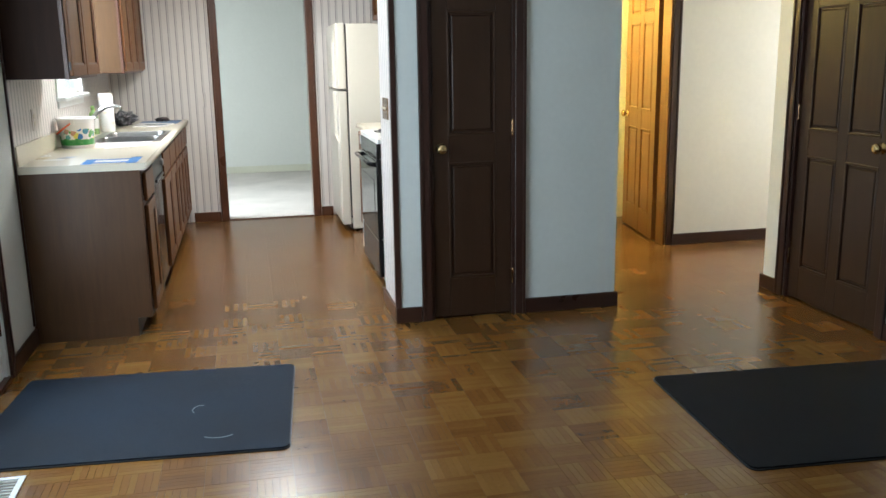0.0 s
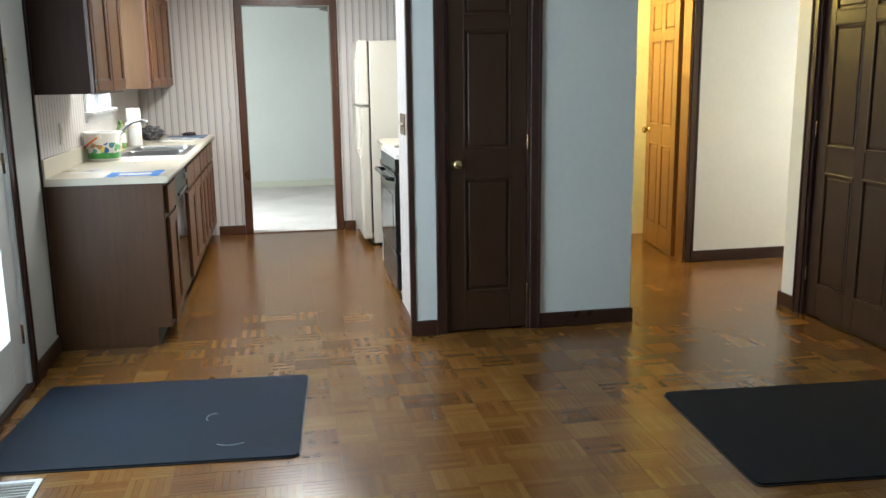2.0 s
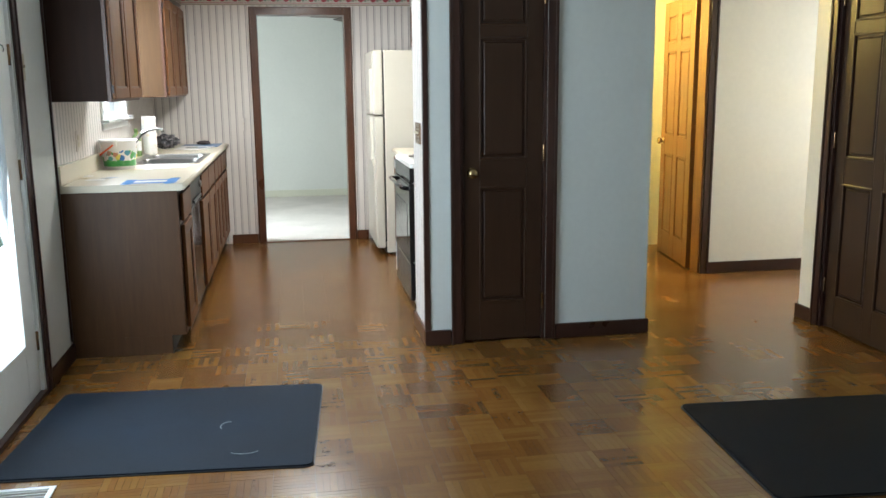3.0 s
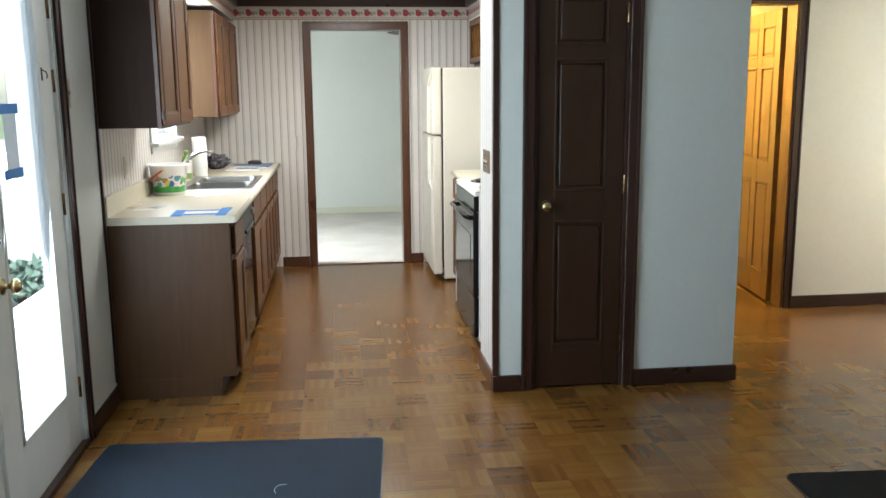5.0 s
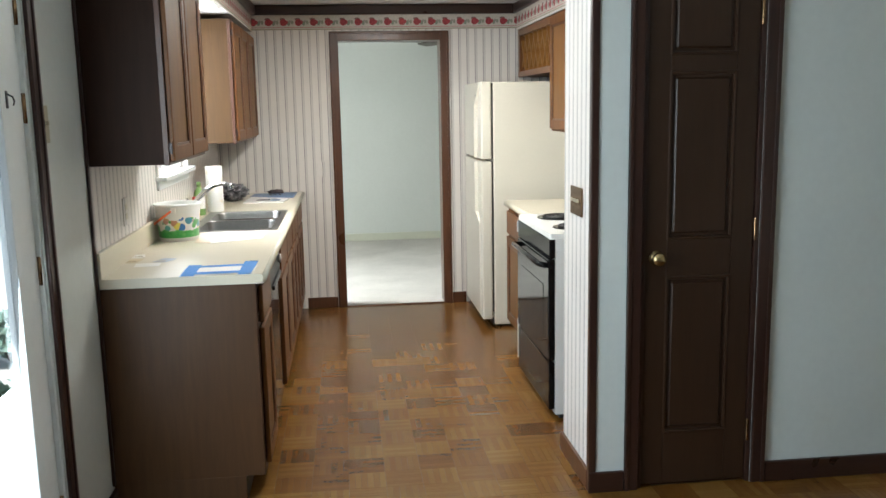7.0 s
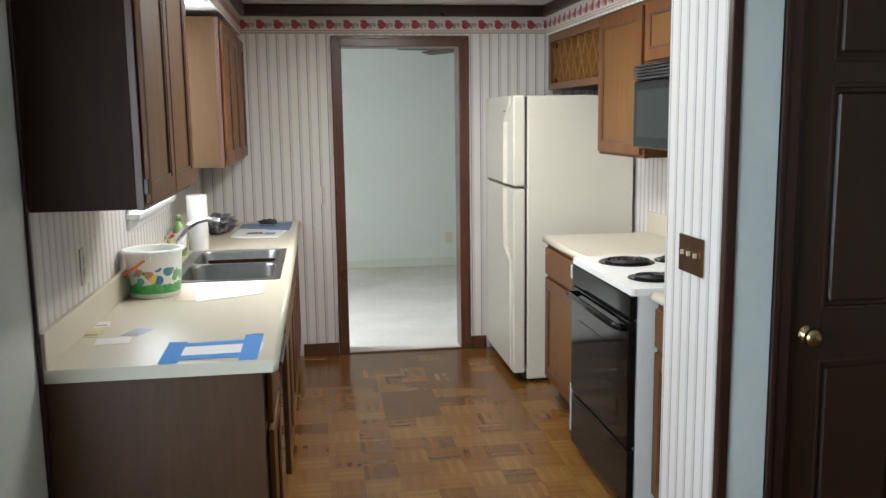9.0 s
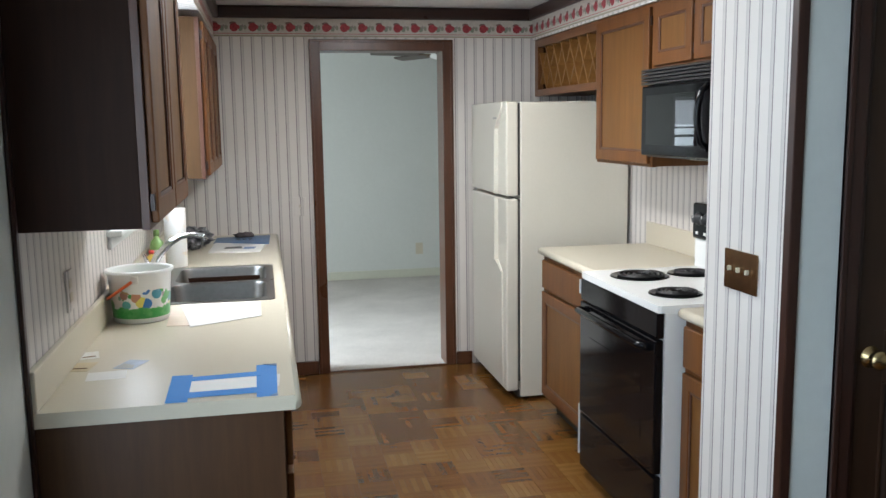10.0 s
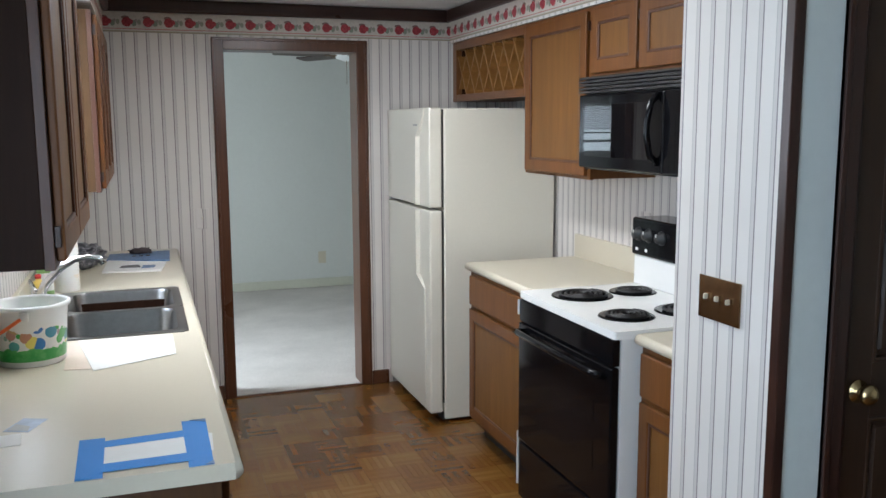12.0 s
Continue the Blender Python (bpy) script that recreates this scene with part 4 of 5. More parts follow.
for y in (1.34, 1.265, 1.17, 0.90, 0.80, 0.71):
    k = part("dial", lathe([(0.030, 0.0), (0.028, -0.006), (0.020, -0.010), (0.019, -0.026), (0.004, -0.027)], (2.420, y, 1.145), "x", 20), M["black_matt"], cp, "black round dial", True)
    part("pointer", box(2.3915, 2.3935, y - 0.002, y + 0.002, 1.150, 1.164), M["sheet"], k)
for y in (1.35, 1.28):
    part("button", box(2.416, 2.421, y - 0.008, y + 0.008, 1.075, 1.087, 0.001), M["sheet"], cp, "small white button")
part("clock_glass", box(2.417, 2.421, 0.98, 1.10, 1.12, 1.175, 0.001), M["black"], cp)

# ---- microwave ----
_t = Tree("black_glass")
GLOSS = _t.done((0.004, 0.004, 0.005), 0.02, 0, 0.55)
MX = 2.215
mw = thing("microwave", (2.4, 1.12, 1.41), "black over-the-range microwave with curved handle", "microwave")
part("body", box(MX + 0.03, 2.601, 0.748, 1.505, 1.415, 1.798, 0.004), M["black_matt"], mw)
for k in range(5):
    part("vent_slat", box(MX - 0.004, MX + 0.03, 0.750, 1.503, 1.728 + k * 0.014, 1.738 + k * 0.014, 0.002), M["black_matt"], mw)
md = part("door", box(MX, MX + 0.03, 0.872, 1.503, 1.422, 1.722, 0.008, 3), M["black"], mw, "glossy black door")
part("window", box(MX - 0.0025, MX, 0.965, 1.45, 1.470, 1.682, 0.001), GLOSS, md, "dark glass window")
part("handle", tube([(MX + 0.002, 0.905, 1.46), (MX - 0.03, 0.910, 1.49), (MX - 0.042, 0.915, 1.56), (MX - 0.042, 0.915, 1.61), (MX - 0.03, 0.910, 1.68), (MX + 0.002, 0.905, 1.71)], 0.013, 12), M["black"], md, "curved black handle", True)
mp = part("control_panel", box(MX, MX + 0.03, 0.750, 0.869, 1.422, 1.722, 0.006), M["black"], mw, "black keypad panel")
for r in range(5):
    for c in range(3):
        part("key", box(MX - 0.0006, MX + 0.001, 0.762 + c * 0.034, 0.786 + c * 0.034, 1.445 + r * 0.036, 1.470 + r * 0.036), M["black"], mp)
part("display", box(MX - 0.0015, MX + 0.001, 0.762, 0.855, 1.655, 1.695), M["black"], mp, "dark display")
part("underside_lamp", box(2.30, 2.42, 1.05, 1.2, 1.409, 1.415), M["ivory"], mw)


# ---- plates ----
def plate(name, face, axis, s, a, z, w, h, mat, label, category, kind, group=""):
    """A cover plate on the plane axis=face; kind: outlet, toggles or blank."""
    e = lambda d0, d1, u0, u1, z0, z1: (min(face + s * d0, face + s * d1), max(face + s * d0, face + s * d1), u0, u1, z0, z1) if axis == "x" else (u0, u1, min(face + s * d0, face + s * d1), max(face + s * d0, face + s * d1), z0, z1)
    root = thing(name, (face, a, z) if axis == "x" else (a, face, z), label, category, group)
    part("cover", box(*e(0.001, 0.007, a - w / 2, a + w / 2, z - h / 2, z + h / 2), 0.002), mat, root)
    if kind == "outlet":
        for dz in (-0.02, 0.02):
            part("socket", box(*e(0.006, 0.009, a - 0.016, a + 0.016, z + dz - 0.013, z + dz + 0.013), 0.001), M["ivory"], root)
    elif kind:
        n = int(kind)
        for k in range(n):
            u = a + (k - (n - 1) / 2) * 0.046
            g = part("toggle", box(*e(0.006, 0.019, u - 0.004, u + 0.004, z - 0.003, z + 0.011), 0.002), M["ivory"], root)
            part("collar", box(*e(0.0065, 0.009, u - 0.007, u + 0.007, z - 0.014, z + 0.014), 0.001), mat, g)
            for dz in (-0.03, 0.03):
                part("screw", box(*e(0.0065, 0.008, u - 0.003, u + 0.003, z + dz - 0.003, z + dz + 0.003)), mat, root)
    return root


plate("switch_plate", 1.873, "x", -1, 0.062, 1.145, 0.170, 0.115, M["brass_old"], "antique brass triple switch plate with white toggles on striped wallpaper", "light switch", "3")
plate("switch_plate", 0.0, "x", 1, -0.460, 1.500, 0.068, 0.118, M["ivory_shaded"], "ivory switch plate on the pale wall by the patio door", "light switch", "1")
plate("outlet", 0.0, "x", 1, 0.455, 1.115, 0.075, 0.118, M["paper"], "wallpapered outlet cover into the striped wall above the worktop", "outlet", "outlet")
plate("outlet", 2.605, "x", -1, 1.575, 1.15, 0.075, 0.118, M["paper"], "wallpapered outlet cover behind the range worktop", "outlet", "outlet")
plate("switch_plate", 3.30, "y", -1, 0.770, 1.078, 0.072, 0.115, M["paper"], "wallpapered switch plate beside the doorway", "light switch", "1")
plate("outlet", 6.66, "y", -1, 2.11, 0.30, 0.075, 0.118, M["ivory"], "ivory outlet low on the pale green wall", "outlet", "outlet")

# ---- mats and floor vent ----
def floor_mat(cx, cy, w, d, turn, label, fibre):
    o = thing("floor_mat", (cx, cy, 0), label, "floor mat", "floor mats")
    r = lambda g, k: [(cx + p, cy + q) for p, q in rounded(-w / 2 + g, w / 2 - g, -d / 2 + g, d / 2 - g, k)]
    part("fibre_pad", slab_z(r(0.006, 0.03), 0.004, 0.010), fibre, o)
    part("rubber_edge", slab_z(r(0.0, 0.035), 0.0, 0.0038), M["black_matt"], o)
    o.rotation_euler = (0, 0, radians(turn))
    return o


m1 = floor_mat(0.655, -1.112, 1.19, 0.915, -4.3, "dark blue-grey floor mat with pale scuffs by the patio door", M["mat"])
m2 = floor_mat(3.534, -1.794, 1.50, 0.905, -4.0, "dark floor mat on parquet by the six-panel door, shade put into its colour", M["mat_shaded"])
vent = thing("floor_vent", (0.17, -1.77, 0.0), "white steel floor register with dark slots, on the parquet", "vent")
part("frame", boxes([(0.03, 0.30, -1.62, -1.60, 0.0005, 0.006), (0.03, 0.30, -1.95, -1.93, 0.0005, 0.006), (0.03, 0.05, -1.93, -1.62, 0.0005, 0.006), (0.28, 0.30, -1.93, -1.62, 0.0005, 0.006)], 0.001), M["white_paint"], vent)
for k in range(14):
    part("slat", box(0.052, 0.278, -1.925 + k * 0.022, -1.915 + k * 0.022, 0.001, 0.005), M["grey"], vent)


# ---- things on the worktop ----
def sheet_of(name, pts, z, t, mat, label, category="paper"):
    cx, cy = sum(p[0] for p in pts) / len(pts), sum(p[1] for p in pts) / len(pts)
    o = thing(name, (cx, cy, z), label, category)
    part("leaf", slab_z(pts, z, z + t), mat, o)
    return o


def printed_plastic():
    """White plastic with a painted garden of green, blue, orange and red round its lower half."""
    t = Tree("printed_white_plastic")
    sep = t.t.nodes.new("ShaderNodeSeparateXYZ")
    t.t.links.new(t.pos, sep.inputs[0])
    z = sep.outputs[2]
    v = t.t.nodes.new("ShaderNodeTexVoronoi")
    v.inputs["Scale"].default_value = 29
    t.t.links.new(t.pos, v.inputs["Vector"])
    hue = t.t.nodes.new("ShaderNodeSeparateXYZ")
    t.t.links.new(v.outputs["Color"], hue.inputs[0])
    col = t.ramp(hue.outputs[0], [(0.0, (0.05, 0.35, 0.06)), (0.36, (0.12, 0.42, 0.10)), (0.44, (0.04, 0.20, 0.55)), (0.56, (0.75, 0.30, 0.04)), (0.68, (0.10, 0.45, 0.45)), (0.82, (0.65, 0.09, 0.05)), (0.95, (0.80, 0.70, 0.15))])
    ground = t.ramp(t.noise(40), [(0.4, (0.05, 0.36, 0.07)), (0.6, (0.12, 0.45, 0.12))])
    top = t.math("ADD", CT + 0.078, t.math("MULTIPLY", t.noise(24), 0.065))
    low = t.math("ADD", CT + 0.036, t.math("MULTIPLY", t.noise(45), 0.034))
    col = t.mix(t.math("LESS_THAN", z, low), col, ground)
    dots = t.math("LESS_THAN", v.outputs["Distance"], 0.55)
    on = t.math("MULTIPLY", t.math("LESS_THAN", z, top), t.math("GREATER_THAN", z, CT + 0.018))
    on = t.math("MULTIPLY", on, t.math("MAXIMUM", dots, t.math("LESS_THAN", z, low)))
    return t.done(t.mix(on, (0.82, 0.82, 0.80), col), 0.3)


BX, BY, BR = 0.124, 0.965, 0.110
bk = thing("bucket", (BX, BY, CT), "white plastic bucket with printed garden and orange handle, on the worktop", "bucket")
part("shell", lathe([(BR * 0.80, 0.0), (BR * 0.84, 0.004), (BR * 0.96, 0.165), (BR * 1.03, 0.168), (BR * 1.04, 0.178), (BR * 0.96, 0.180), (BR * 0.94, 0.172), (BR * 0.80, 0.010), (0.01, 0.008)], (BX, BY, CT), seg=40), printed_plastic(), bk, "", True)
for sg in (-1, 1):
    part("lug", box(BX - 0.014, BX + 0.010, BY + sg * BR - 0.006, BY + sg * BR + 0.006, CT + 0.14, CT + 0.166, 0.003), M["sheet"], bk)
_t = Tree("orange_plastic")
part("handle", tube([(BX + (BR + 0.009) * math.cos(radians(a)), BY + (BR + 0.009) * math.sin(radians(a)), CT + 0.150 - 0.075 * math.sin(radians((a - 100) / 165 * 180))) for a in range(100, 266, 11)], 0.0055, 8), _t.done((0.75, 0.16, 0.04), 0.35), bk, "orange plastic handle", True)

tr = thing("paper_towel_roll", (0.135, 2.125, CT), "white paper towel roll standing on the worktop behind the sink", "paper towels")
_t = Tree("towel_paper")
_f = _t.noise(22)
_t.bump(_t.noise(300), 0.5, 0.002)
_tm = _t.done(_t.ramp(_f, [(0.55, (0.80, 0.79, 0.76)), (0.70, (0.78, 0.66, 0.50)), (0.80, (0.60, 0.70, 0.45))]), 0.9)
part("roll", lathe([(0.020, 0.0), (0.049, 0.0), (0.051, 0.003), (0.051, 0.277), (0.049, 0.28), (0.021, 0.28), (0.020, 0.27)], (0.135, 2.125, CT + 0.001), seg=36), _tm, tr, "", True)
part("core", lathe([(0.018, 0.0), (0.0205, 0.0), (0.0205, 0.283), (0.018, 0.283), (0.017, 0.1)], (0.135, 2.125, CT + 0.001)), M["sheet_warm"], tr, "brown cardboard core", True)


def bottle(x, y, h, r, mat, cap, label, body):
    o = thing("bottle", (x, y, CT), label, "bottle", "bottles behind the sink")
    part("body", lathe([(r * 0.9, 0.0), (r, 0.006), (r, h * 0.62), (r * 0.8, h * 0.74), (r * 0.35, h * 0.82), (r * 0.35, h * 0.86)], (x, y, CT + 0.001)), mat, o, body, True)
    part("cap", lathe([(r * 0.42, h * 0.86), (r * 0.42, h * 0.98), (r * 0.2, h)], (x, y, CT + 0.001)), cap, o, "", True)
    part("printed_label", lathe([(r * 1.012, h * 0.2), (r * 1.014, h * 0.21), (r * 1.014, h * 0.55), (r * 1.012, h * 0.56)], (x, y, CT + 0.001)), M["sheet"], o, "", True)
    return o


GREEN = plain("green_plastic", (0.20, 0.34, 0.11), 0.3, bump=0)
YELLOW = plain("yellow_plastic", (0.70, 0.52, 0.10), 0.3, bump=0)
RED = plain("red_plastic", (0.55, 0.05, 0.04), 0.35, bump=0)
bottle(0.070, 1.94, 0.20, 0.032, GREEN, GREEN, "green soap bottle behind the faucet on the worktop", "green plastic")
bottle(0.060, 2.02, 0.18, 0.030, GREEN, YELLOW, "green bottle with yellow cap beside the towel roll", "green plastic")
bottle(0.055, 1.85, 0.12, 0.028, YELLOW, RED, "small yellow bottle with red cap behind the sink", "yellow plastic")

# crumpled dark bag
bag = thing("plastic_bag", (0.17, 2.78, CT), "crumpled dark grey plastic bag on the worktop by the end wall", "bag")
bm = bmesh.new()
bmesh.ops.create_icosphere(bm, subdivisions=4, radius=1)
for v in bm.verts:
    n1 = noise.noise(v.co * 2.3) * 0.35 + noise.noise(v.co * 5.5) * 0.28 + abs(noise.noise(v.co * 9)) * 0.18
    v.co *= 0.85 + n1
    v.co = Vector((0.165 + v.co.x * 0.10, 2.78 + v.co.y * 0.17, max(CT + 0.001, CT + 0.055 + v.co.z * 0.062)))
_t = Tree("crumpled_film")
_t.bump(_t.noise(40), 0.8, 0.01)
part("crumple", bm, _t.done(_t.ramp(_t.noise(25), [(0.4, (0.03, 0.03, 0.035)), (0.55, (0.15, 0.15, 0.16)), (0.68, (0.42, 0.38, 0.42))]), 0.35), bag, "", True)
BLUEP = plain("blue_printed_paper", (0.10, 0.19, 0.36), 0.4, grain=0.3, scale=35, bump=0)
sheet_of("magazine", [(0.262, 2.92), (0.570, 2.82), (0.580, 3.19), (0.270, 3.14)], CT, 0.006, BLUEP, "blue printed magazine lying on the worktop by the end wall", "magazine")
mg = sheet_of("magazine", [(0.255, 2.53), (0.520, 2.50), (0.550, 2.76), (0.270, 2.90)], CT, 0.008, M["sheet"], "white printed magazine with dark picture on the worktop", "magazine")
part("picture", slab_z([(0.33, 2.62), (0.43, 2.61), (0.42, 2.70), (0.34, 2.69)], CT + 0.0082, CT + 0.0086), M["black_matt"], mg)
part("picture", slab_z([(0.43, 2.58), (0.49, 2.585), (0.50, 2.66), (0.44, 2.67)], CT + 0.0082, CT + 0.0088), BLUEP, mg)
for k in range(3):
    ky = thing("key", (0.40 + 0.03 * k, 3.02, CT), "small metal key lying on the blue magazine", "key", "keys on the magazine")
    part("bow", slab_z(rounded(0.385 + 0.035 * k, 0.407 + 0.035 * k, 3.01, 3.032, 0.010), CT + 0.006, CT + 0.008), M["brass_old"], ky)
    part("blade", box(0.393 + 0.035 * k, 0.399 + 0.035 * k, 3.032, 3.062, CT + 0.006, CT + 0.008), M["steel"], ky)
gl = thing("glove", (0.42, 3.07, CT), "dark crumpled knit glove on the blue magazine", "glove")
bm = bmesh.new()
bmesh.ops.create_icosphere(bm, subdivisions=3, radius=1)
for v in bm.verts:
    v.co *= 0.9 + 0.5 * noise.noise(v.co * 3.1)
    v.co = Vector((0.43 + v.co.x * 0.06, 3.13 + v.co.y * 0.04, max(CT + 0.0065, CT + 0.015 + v.co.z * 0.022)))
part("knit", bm, plain("dark_knit", (0.10, 0.08, 0.08), 0.9, grain=0.3), gl, "", True)
# sheets beside the bowl
sheet_of("paper_sheet", [(0.220, 0.815), (0.330, 0.80), (0.33, 1.16), (0.208, 1.15)], CT, 0.0012, M["sheet_warm"], "peach-tinted paper sheet on the worktop by the sink", "paper")
sheet_of("paper_sheet", [(0.300, 0.775), (0.530, 0.890), (0.527, 1.155), (0.235, 1.165)], CT + 0.0014, 0.0012, M["sheet"], "white paper sheet lying over a peach sheet by the sink", "paper")
# note under blue tape
tp = thing("taped_note", (0.44, 0.12, CT), "white paper strip held by blue masking tape on the worktop", "note")
part("paper", slab_z([(0.340, 0.030), (0.575, 0.040), (0.580, 0.150), (0.340, 0.140)], CT + 0.0003, CT + 0.0009), M["sheet"], tp)
for pts in ([(0.304, -0.040), (0.356, -0.041), (0.352, 0.195), (0.299, 0.197)], [(0.520, -0.043), (0.570, -0.041), (0.572, 0.250), (0.517, 0.249)]):
    part("tape_strip", slab_z(pts, CT + 0.0010, CT + 0.0015), M["tape"], tp, "blue masking tape")
for pts in ([(0.346, -0.012), (0.530, -0.008), (0.530, 0.040), (0.346, 0.034)], [(0.346, 0.132), (0.530, 0.143), (0.530, 0.186), (0.346, 0.172)]):
    part("tape_strip", slab_z(pts, CT + 0.0016, CT + 0.0020), M["tape"], tp, "blue masking tape")
part("tape_fold", slab_z([(0.552, -0.0425), (0.571, -0.0415), (0.571, -0.020)], CT + 0.0021, CT + 0.0030), BLUEP, tp, "darker turned-up tape corner")
part("tape_fold", slab_z([(0.535, 0.249), (0.572, 0.2495), (0.571, 0.228)], CT + 0.0021, CT + 0.0030), BLUEP, tp, "darker turned-up tape corner")
for x, y, w, d, a, c, lab in ((0.026, 0.48, 0.055, 0.085, 12, M["sheet"], "small white printed card on the worktop"), (0.031, 0.355, 0.06, 0.09, -8, plain("yellow_card", (0.62, 0.52, 0.33), 0.5, bump=0), "small yellowish printed card on the worktop"),
                            (0.162, 0.35, 0.06, 0.09, -22, plain("blue_grey_card", (0.36, 0.42, 0.52), 0.4, grain=0.2, bump=0), "small blue-grey photo card on the worktop"), (0.113, 0.25, 0.10, 0.08, 5, M["sheet"], "blank white card on the worktop")):
    x += 0.012
    cd = thing("card", (x, y, CT), lab, "card", "cards on the worktop")
    part("card_stock", slab_z([(x - w / 2, y - d / 2), (x + w / 2, y - d / 2), (x + w / 2, y + d / 2), (x - w / 2, y + d / 2)], CT, CT + 0.0008), c, cd)
    if "printed" in lab:
        part("print_bar", slab_z([(x - w / 3, y - d / 4), (x + w / 3, y - d / 4), (x + w / 3, y - d / 8), (x - w / 3, y - d / 8)], CT + 0.0009, CT + 0.0012), M["brass_old"], cd)
    if "photo" in lab:
        part("picture", slab_z([(x - w * 0.42, y - d * 0.42), (x + w * 0.42, y - d * 0.42), (x + w * 0.25, y - d * 0.10), (x - w * 0.42, y + d * 0.05)], CT + 0.0009, CT + 0.0012), M["grey"], cd, "darker grey picture area")
    cd.rotation_euler = (0, 0, radians(a))
sp = thing("sponge", (0.055, 1.14, CT), "dark grey sponge leaning behind the bucket on the worktop", "sponge")
part("foam", box(0.025, 0.052, 1.15, 1.235, CT, CT + 0.085, 0.008, 3), plain("grey_foam", (0.22, 0.20, 0.17), 0.9), sp)

# paper taped to the patio door pane
_t = Tree("thin_paper")
_tr = _t.t.nodes.new("ShaderNodeBsdfTranslucent")
_tr.inputs[0].default_value = (0.80, 0.84, 0.86, 1)
_mx = _t.t.nodes.new("ShaderNodeMixShader")
_thin = _t.done((0.80, 0.80, 0.78), 0.6)
_mx.inputs[0].default_value = 0.55
_t.t.links.new(_t.b.outputs[0], _mx.inputs[1])
_t.t.links.new(_tr.outputs[0], _mx.inputs[2])
_t.t.links.new(_mx.outputs[0], _t.t.nodes["Material Output"].inputs[0])
nt = thing("taped_notice", (-0.036, -1.16, 1.5), "white notice held by blue tape on the patio door glass", "notice")
part("paper", box(-0.0375, -0.0368, -1.085, -0.965, 1.215, 1.450), _thin, nt)
for z in (1.200, 1.430):
    part("tape_strip", box(-0.0366, -0.036, -1.12, -0.935, z, z + 0.035), M["tape"], nt, "blue masking tape")
hk = thing("door_hook", (-0.01, -0.66, 1.62), "small dark metal hook on the white patio door stile", "hook")
part("plate", box(-0.0178, -0.015, -0.702, -0.688, 1.55, 1.60, 0.001), M["black_matt"], hk)
part("hook", tube([(-0.014, -0.695, 1.59), (0.000, -0.695, 1.583), (0.004, -0.695, 1.57), (0.000, -0.695, 1.558)], 0.0025, 8), M["black_matt"], hk, "", True)

# mini blind in the kitchen window
bl = thing("window_blind", (-0.045, (WY0 + WY1) / 2, 1.6), "white horizontal mini blind half lowered in the kitchen window", "blind")
part("headrail", box(-0.050, -0.022, WY0 + 0.004, WY1 - 0.004, WZ1 - 0.032, WZ1 - 0.004, 0.002), M["white"], bl)
for k in range(26):
    z = WZ1 - 0.045 - k * 0.0215
    bm = box(-0.012, 0.012, WY0 + 0.006, WY1 - 0.006, -0.0005, 0.0005)
    bm.transform(Matrix.Translation((-0.036, 0, z)) @ Matrix.Rotation(radians(-28), 4, "Y"))
    part("slat", bm, M["white"], bl)
part("bottom_rail", box(-0.048, -0.024, WY0 + 0.006, WY1 - 0.006, WZ1 - 0.62, WZ1 - 0.605, 0.003), M["white"], bl)

# mini blind in the far room window, half lowered
bl = thing("window_blind", ((NX0 + NX1) / 2, 6.69, 1.7), "white horizontal mini blind half lowered in the far room window", "blind")
part("headrail", box(NX0 + 0.034, NX1 - 0.034, 6.675, 6.70, NZ1 - 0.06, NZ1 - 0.032, 0.002), M["white"], bl)
for k in range(12):
    bm = box(NX0 + 0.036, NX1 - 0.036, -0.012, 0.012, -0.0005, 0.0005)
    bm.transform(Matrix.Translation((0, 6.688, NZ1 - 0.07 - k * 0.0215)) @ Matrix.Rotation(radians(30), 4, "X"))
    part("slat", bm, M["white"], bl)
part("bottom_rail", box(NX0 + 0.036, NX1 - 0.036, 6.677, 6.70, 1.50, 1.516, 0.003), M["white"], bl)

# rag in the sink bowl
rg2 = thing("dish_cloth", (0.40, 1.55, CT - 0.168), "dark cloth lying in the steel sink bowl", "cloth")
bm = bmesh.new()
bmesh.ops.create_icosphere(bm, subdivisions=3, radius=1)
for v in bm.verts:
    v.co *= 0.9 + 0.6 * noise.noise(v.co * 2.7)
    v.co = Vector((0.42 + v.co.x * 0.07, 1.55 + v.co.y * 0.11, max(CT - 0.169, CT - 0.158 + v.co.z * 0.025)))
part("fabric", bm, plain("dark_cloth", (0.02, 0.025, 0.04), 0.9), rg2, "", True)

# pale scuffs on the mat
sc = m1.children[0]
for pts in ([(0.872 + 0.030 * math.cos(radians(a)), -1.146 + 0.042 * math.sin(radians(a)), 0.0102) for a in range(70, 235, 20)], [(0.972 + 0.07 * math.cos(radians(a)), -1.385 + 0.055 * math.sin(radians(a)), 0.0102) for a in range(225, 330, 12)]):
    part("scuff", tube(pts, 0.0018, 6), plain("chalk_scuff", (0.26, 0.30, 0.31), 0.9), sc, "pale scuff mark")


# ---- kitchen lamps, both added out of view to brighten the kitchen ----
def lit(name, strength):
    t = Tree(name)
    t.b.inputs["Emission Color"].default_value = (1.0, 0.95, 0.88, 1)
    t.b.inputs["Emission Strength"].default_value = strength
    return t.done((0.85, 0.85, 0.82), 0.4)


sl = thing("soffit_lamp", (0.17, 1.40, 2.10), "unseen white flat lamp, added under the soffit to light the sink", "lamp")
part("housing", box(0.055, 0.285, 1.08, 1.72, 2.092, 2.099, 0.002), M["white"], sl)
part("diffuser", box(0.07, 0.27, 1.10, 1.70, 2.088, 2.0915), lit("lamp_diffuser", 2.0), sl, "glowing white diffuser of an added lamp")
